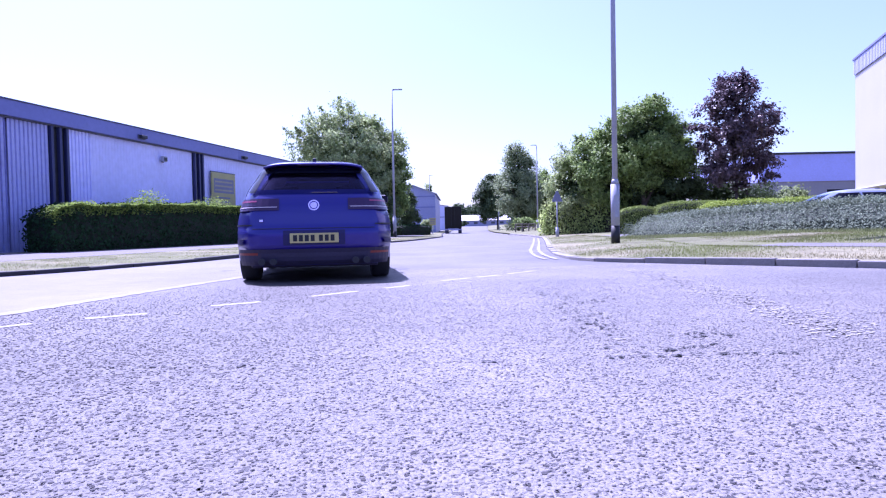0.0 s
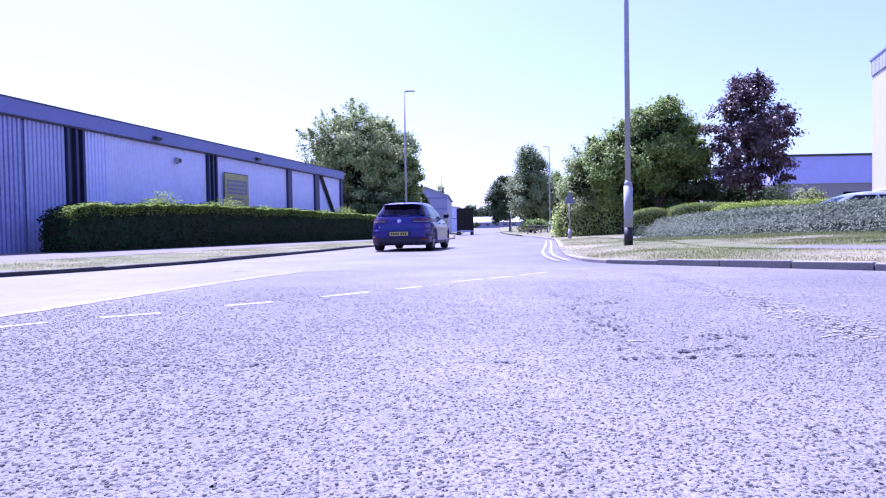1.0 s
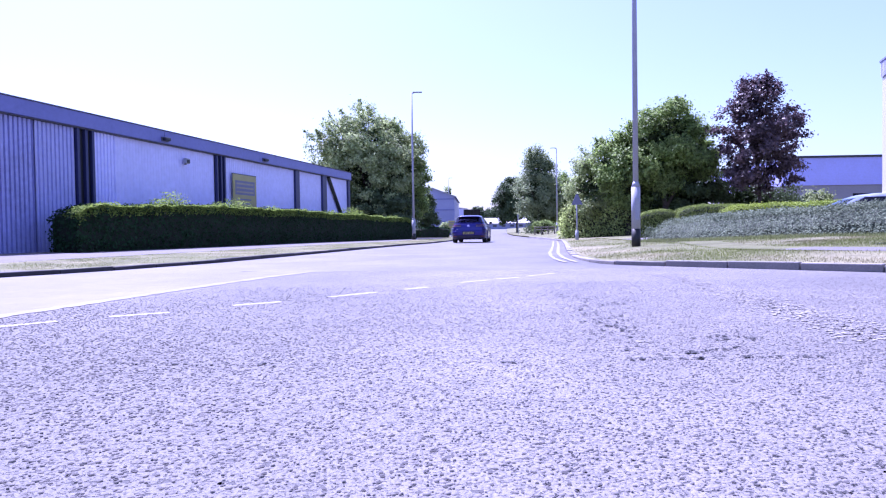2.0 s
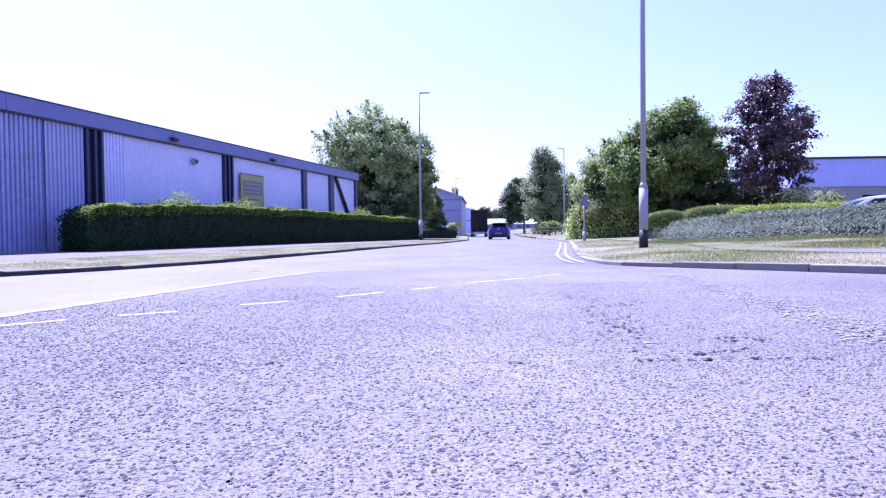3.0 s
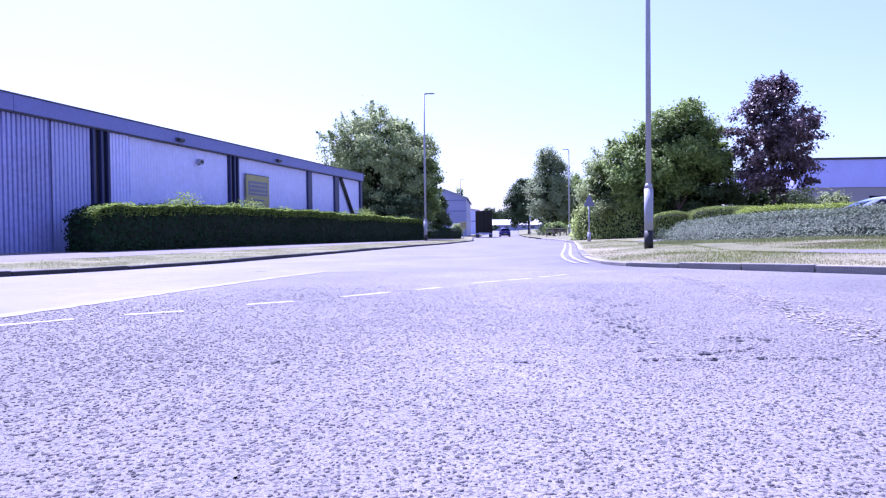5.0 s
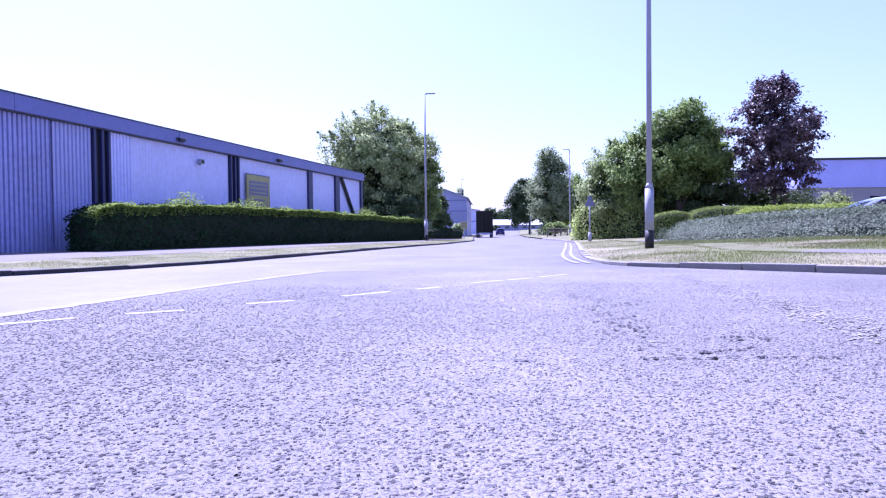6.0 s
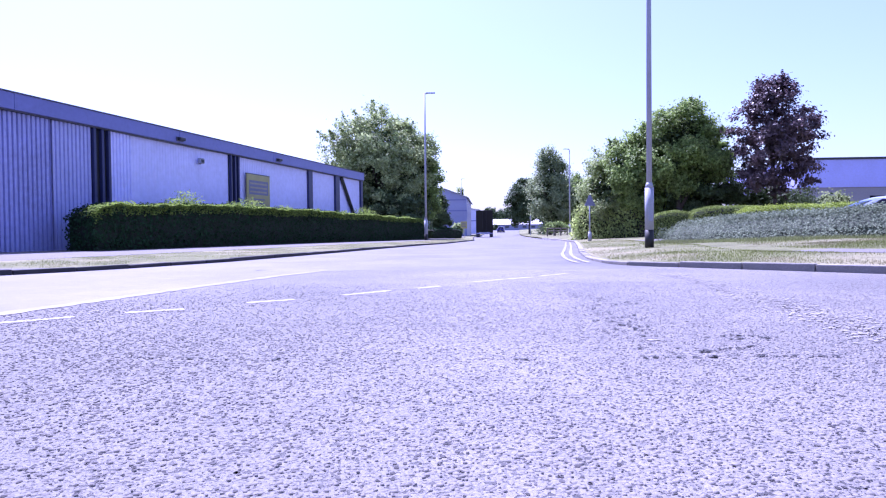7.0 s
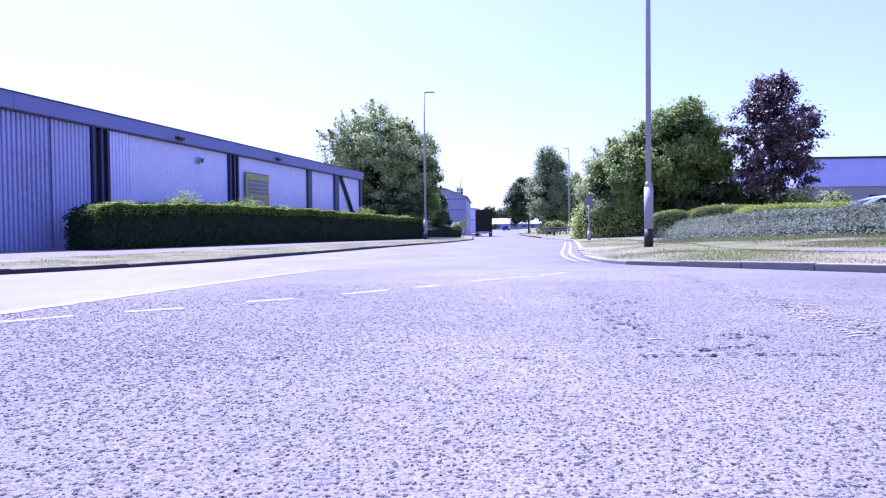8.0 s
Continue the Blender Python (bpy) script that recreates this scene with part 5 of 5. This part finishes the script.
# ---------------------------------------------------------------- loose stone dressing near the eye
def chippings(count, pits, y0, y1, seed):
    """Flat-topped stone chips bedded in the side road."""
    rng = np.random.default_rng(seed)
    y = np.sqrt(rng.uniform(y0 ** 2, y1 ** 2, count))
    x = rng.uniform(-1, 1, count) * (0.74 * y + 0.15)
    keep = rng.uniform(0, 1, count) < (0.72 + 0.28 * np.sin(x * 2.3 + 1.1) * np.sin(y * 1.7)) * np.clip((y1 - y) / (y1 * 0.55), 0, 1)
    keep &= x > np.interp(y, [3.2, 4.61, 5.67, 7.1, 8.69], [-3.2, -3.02, -2.78, -2.45, -2.05])
    x, y = x[keep], y[keep]
    # pits where a clump of stone is lost; dark colour also paints shaded gaps
    step, left_edge = 0.003, -6.0
    pit_y = np.sqrt(rng.uniform(y0 ** 2, (y1 * 0.95) ** 2, pits))
    pit_x = rng.uniform(-1, 1, pits) * (0.74 * pit_y + 0.15)
    fit = pit_x > np.interp(pit_y, [3.2, 4.61, 5.67, 7.1, 8.69], [-3.1, -2.92, -2.68, -2.35, -1.95])
    pit_x, pit_y = pit_x[fit], pit_y[fit]
    pit_r = 0.0022 + 0.0042 * rng.uniform(0, 1, len(pit_x)) ** 2
    mask = np.zeros((int(12 / step), int((y1 + 0.2) / step)), bool)
    for dx in range(-3, 4):
        for dy in range(-3, 4):
            hit = (dx * dx + dy * dy) * step * step < (pit_r * 1.05) ** 2
            mask[((pit_x[hit] - left_edge) / step).astype(int) + dx, (pit_y[hit] / step).astype(int) + dy] = True
    free = ~mask[((x - left_edge) / step).astype(int), (y / step).astype(int)]
    x, y = x[free], y[free]
    m = len(pit_x)
    pv = np.empty((m, 7, 3))
    for k in range(7):
        a = k * 2 * math.pi / 7 + rng.uniform(-0.35, 0.35, m)
        q = pit_r * rng.uniform(0.75, 1.5, m)
        pv[:, k] = np.stack([pit_x + q * np.cos(a), pit_y + 1.3 * q * np.sin(a), np.full(m, 0.0074)], -1)
    tagged(raw("binder_pits", pv.reshape(-1, 3).tolist(), np.arange(m * 7).reshape(m, 7).tolist(), M["binder"]), "dark flecks painted for binder and shaded gaps between chips", "asphalt", kind="stuff")
    n = len(x)
    r = 0.0028 + 0.0052 * rng.uniform(0, 1, n)
    h = 0.0005 + 0.0038 * rng.uniform(0, 1, n) ** 1.5
    a0 = rng.uniform(0, 6.28, n)
    v = np.empty((n, 10, 3))
    tip = rng.normal(0, 0.05, (n, 2))
    for k in range(5):
        a = a0 + k * 2 * math.pi / 5 + rng.uniform(-0.3, 0.3, n)
        q = r * rng.uniform(0.75, 1.3, n)
        cx, sy = np.cos(a), np.sin(a)
        v[:, k] = np.stack([x + q * cx * 1.1, y + q * sy * 1.1, np.full(n, 0.0055)], -1)
        v[:, 5 + k] = np.stack([x + q * cx * 0.92, y + q * sy * 0.92, 0.006 + h * (1 + tip[:, 0] * cx * 3 + tip[:, 1] * sy * 3)], -1)
    idx = np.arange(n * 10).reshape(n, 10)
    tri = []
    for k in range(5):
        j = (k + 1) % 5
        tri += [idx[:, [k, j, 5 + j]], idx[:, [k, 5 + j, 5 + k]]]
    tri += [idx[:, [5, 6, 7]], idx[:, [5, 7, 8]], idx[:, [5, 8, 9]]]
    tri = np.concatenate(tri).reshape(-1)
    me = bpy.data.meshes.new("road_chippings")
    me.vertices.add(n * 10)
    me.vertices.foreach_set("co", v.reshape(-1))
    me.loops.add(len(tri))
    me.loops.foreach_set("vertex_index", tri)
    me.polygons.add(len(tri) // 3)
    me.polygons.foreach_set("loop_start", np.arange(0, len(tri), 3))
    me.update(calc_edges=True)
    me.validate()
    me.materials.append(M["chip"])
    return tagged(new("road_chippings", me), "pale stone chips bedded in the asphalt", "chippings", kind="stuff")


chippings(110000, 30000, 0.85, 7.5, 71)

# ---------------------------------------------------------------- rough grass
def worn(x, y):
    """Share of the ground that the grass covers: thin and bare in patches."""
    k = 0.5 + 0.3 * math.sin(x * 1.9 + 0.6 * y) + 0.28 * math.sin(y * 2.3 - x * 0.8 + 1.0) + 0.2 * math.sin(x * 5.1 + y * 3.7)
    return min(1.0, max(0.06, k))


def on_left(rng):
    y = 7 + 40 * rng.uniform() ** 1.8
    k = rng.uniform(0.02, 0.43)
    a, b = smooth_x(KERB_L, y) - 0.13, min(hedge_x(y) - 1.6, smooth_x(KERB_L, y) - 4)
    x = lerp(a, b, k)
    return (x, y, left_z(x, y)) if rng.uniform() < worn(x, y) else on_left(rng)


def on_right(rng):
    y = 6 + 24 * rng.uniform() ** 1.3
    d = 0.2 + 5.0 * rng.uniform() ** 0.9
    a, b = np.interp(y, [10.6, 15, 30], [2.15, 2.6, 1.6]), np.interp(y, [10.6, 15, 30], [2.8, 3.3, 3.0])
    if a - 0.04 < d < b + 0.04:
        d = a - 0.1 * rng.uniform() if rng.uniform() < 0.5 else b + 1.2 * rng.uniform()
    x = smooth_x(KERB_R, y) + d
    bare = 0.25 if y > 12 else 1.0
    return (x, y, right_z(x, y)) if rng.uniform() < worn(x, y) * bare else on_right(rng)


tufts("verge_grass", 26000, on_left, 0.022, M["blade"], "short sun-dried grass on the verge", 61)
tufts("verge_grass", 60000, on_right, 0.028, M["blade"], "rough dry grass on the bank", 62)


def hedge_foot(rng):
    y = rng.uniform(8.6, 19)
    x = np.interp(y, [7, 9.2, 11.4, 13.6, 16.6, 19.3], [17, 12.5, 9.6, 7.9, 6.6, 6.2]) - 0.75 * rng.uniform() ** 1.5
    return x, y, right_z(x, y)


tufts("hedge_foot_grass", 14000, hedge_foot, 0.075, M["green_blade"], "longer green grass along the hedge foot", 63)


# ---------------------------------------------------------------- what moves
def motions():
    # seconds, and the place of the tail on the road
    track = [(0.0, -1.07, 7.42), (0.4, -1.45, 11.3), (0.8, -1.08, 16.4), (1.4, 0.26, 24.0), (3.0, 4.94, 54.5), (3.5, 6.5, 67.0), (4.5, 9.5, 97.0), (6.0, 11.4, 134.0), (7.0, 14.2, 166.0), (8.0, 16.7, 178.0)]
    tt, xs, ys = (np.array(c) for c in zip(*track))
    # a smooth curve through the stations
    grid = np.linspace(-0.3, 8.3, 259)

    def curve(v):
        d = np.gradient(v, tt)
        out = []
        for g in grid:
            i = int(np.clip(np.searchsorted(tt, g) - 1, 0, len(tt) - 2))
            h = tt[i + 1] - tt[i]
            u = (g - tt[i]) / h
            if u < 0 or u > 1:
                j = 0 if u < 0 else len(tt) - 1
                out.append(v[j] + d[j] * (g - tt[j]))
                continue
            out.append((2 * u ** 3 - 3 * u ** 2 + 1) * v[i] + (u ** 3 - 2 * u ** 2 + u) * h * d[i] + (-2 * u ** 3 + 3 * u ** 2) * v[i + 1] + (u ** 3 - u ** 2) * h * d[i + 1])
        return np.array(out)

    gx, gy = curve(xs), curve(ys)
    rows, turn, wheel_rows = [], 0.0, []
    for f in range(0, 241):
        t = f / 30
        x, y = np.interp(t, grid, gx), np.interp(t, grid, gy)
        vx = np.interp(t + 0.25, grid, gx) - np.interp(t - 0.1, grid, gx)
        vy = np.interp(t + 0.25, grid, gy) - np.interp(t - 0.1, grid, gy)
        yaw = math.atan2(-vx, vy)
        cx, cy = x - 2.12 * math.sin(yaw), y + 2.12 * math.cos(yaw)
        slope = (ground_z(cy + 1.3) - ground_z(cy - 1.3)) / 2.6
        if f % 3 == 0:
            rows.append((t, pose(cx, cy, ground_z(cy) + 0.005, math.degrees(math.atan(slope)), 0, math.degrees(yaw))))
        speed = math.hypot(np.interp(t + 0.03, grid, gx) - x, np.interp(t + 0.03, grid, gy) - y) / 0.03
        turn -= min(speed / 30 / 0.325, 1.45)
        wheel_rows.append((t, turn))
    walk(blue_car, rows)
    for w in blue_wheels:
        x, y, z = w.location
        walk(w, [(t, pose(x, y, z, math.degrees(a))) for t, a in wheel_rows])


motions()
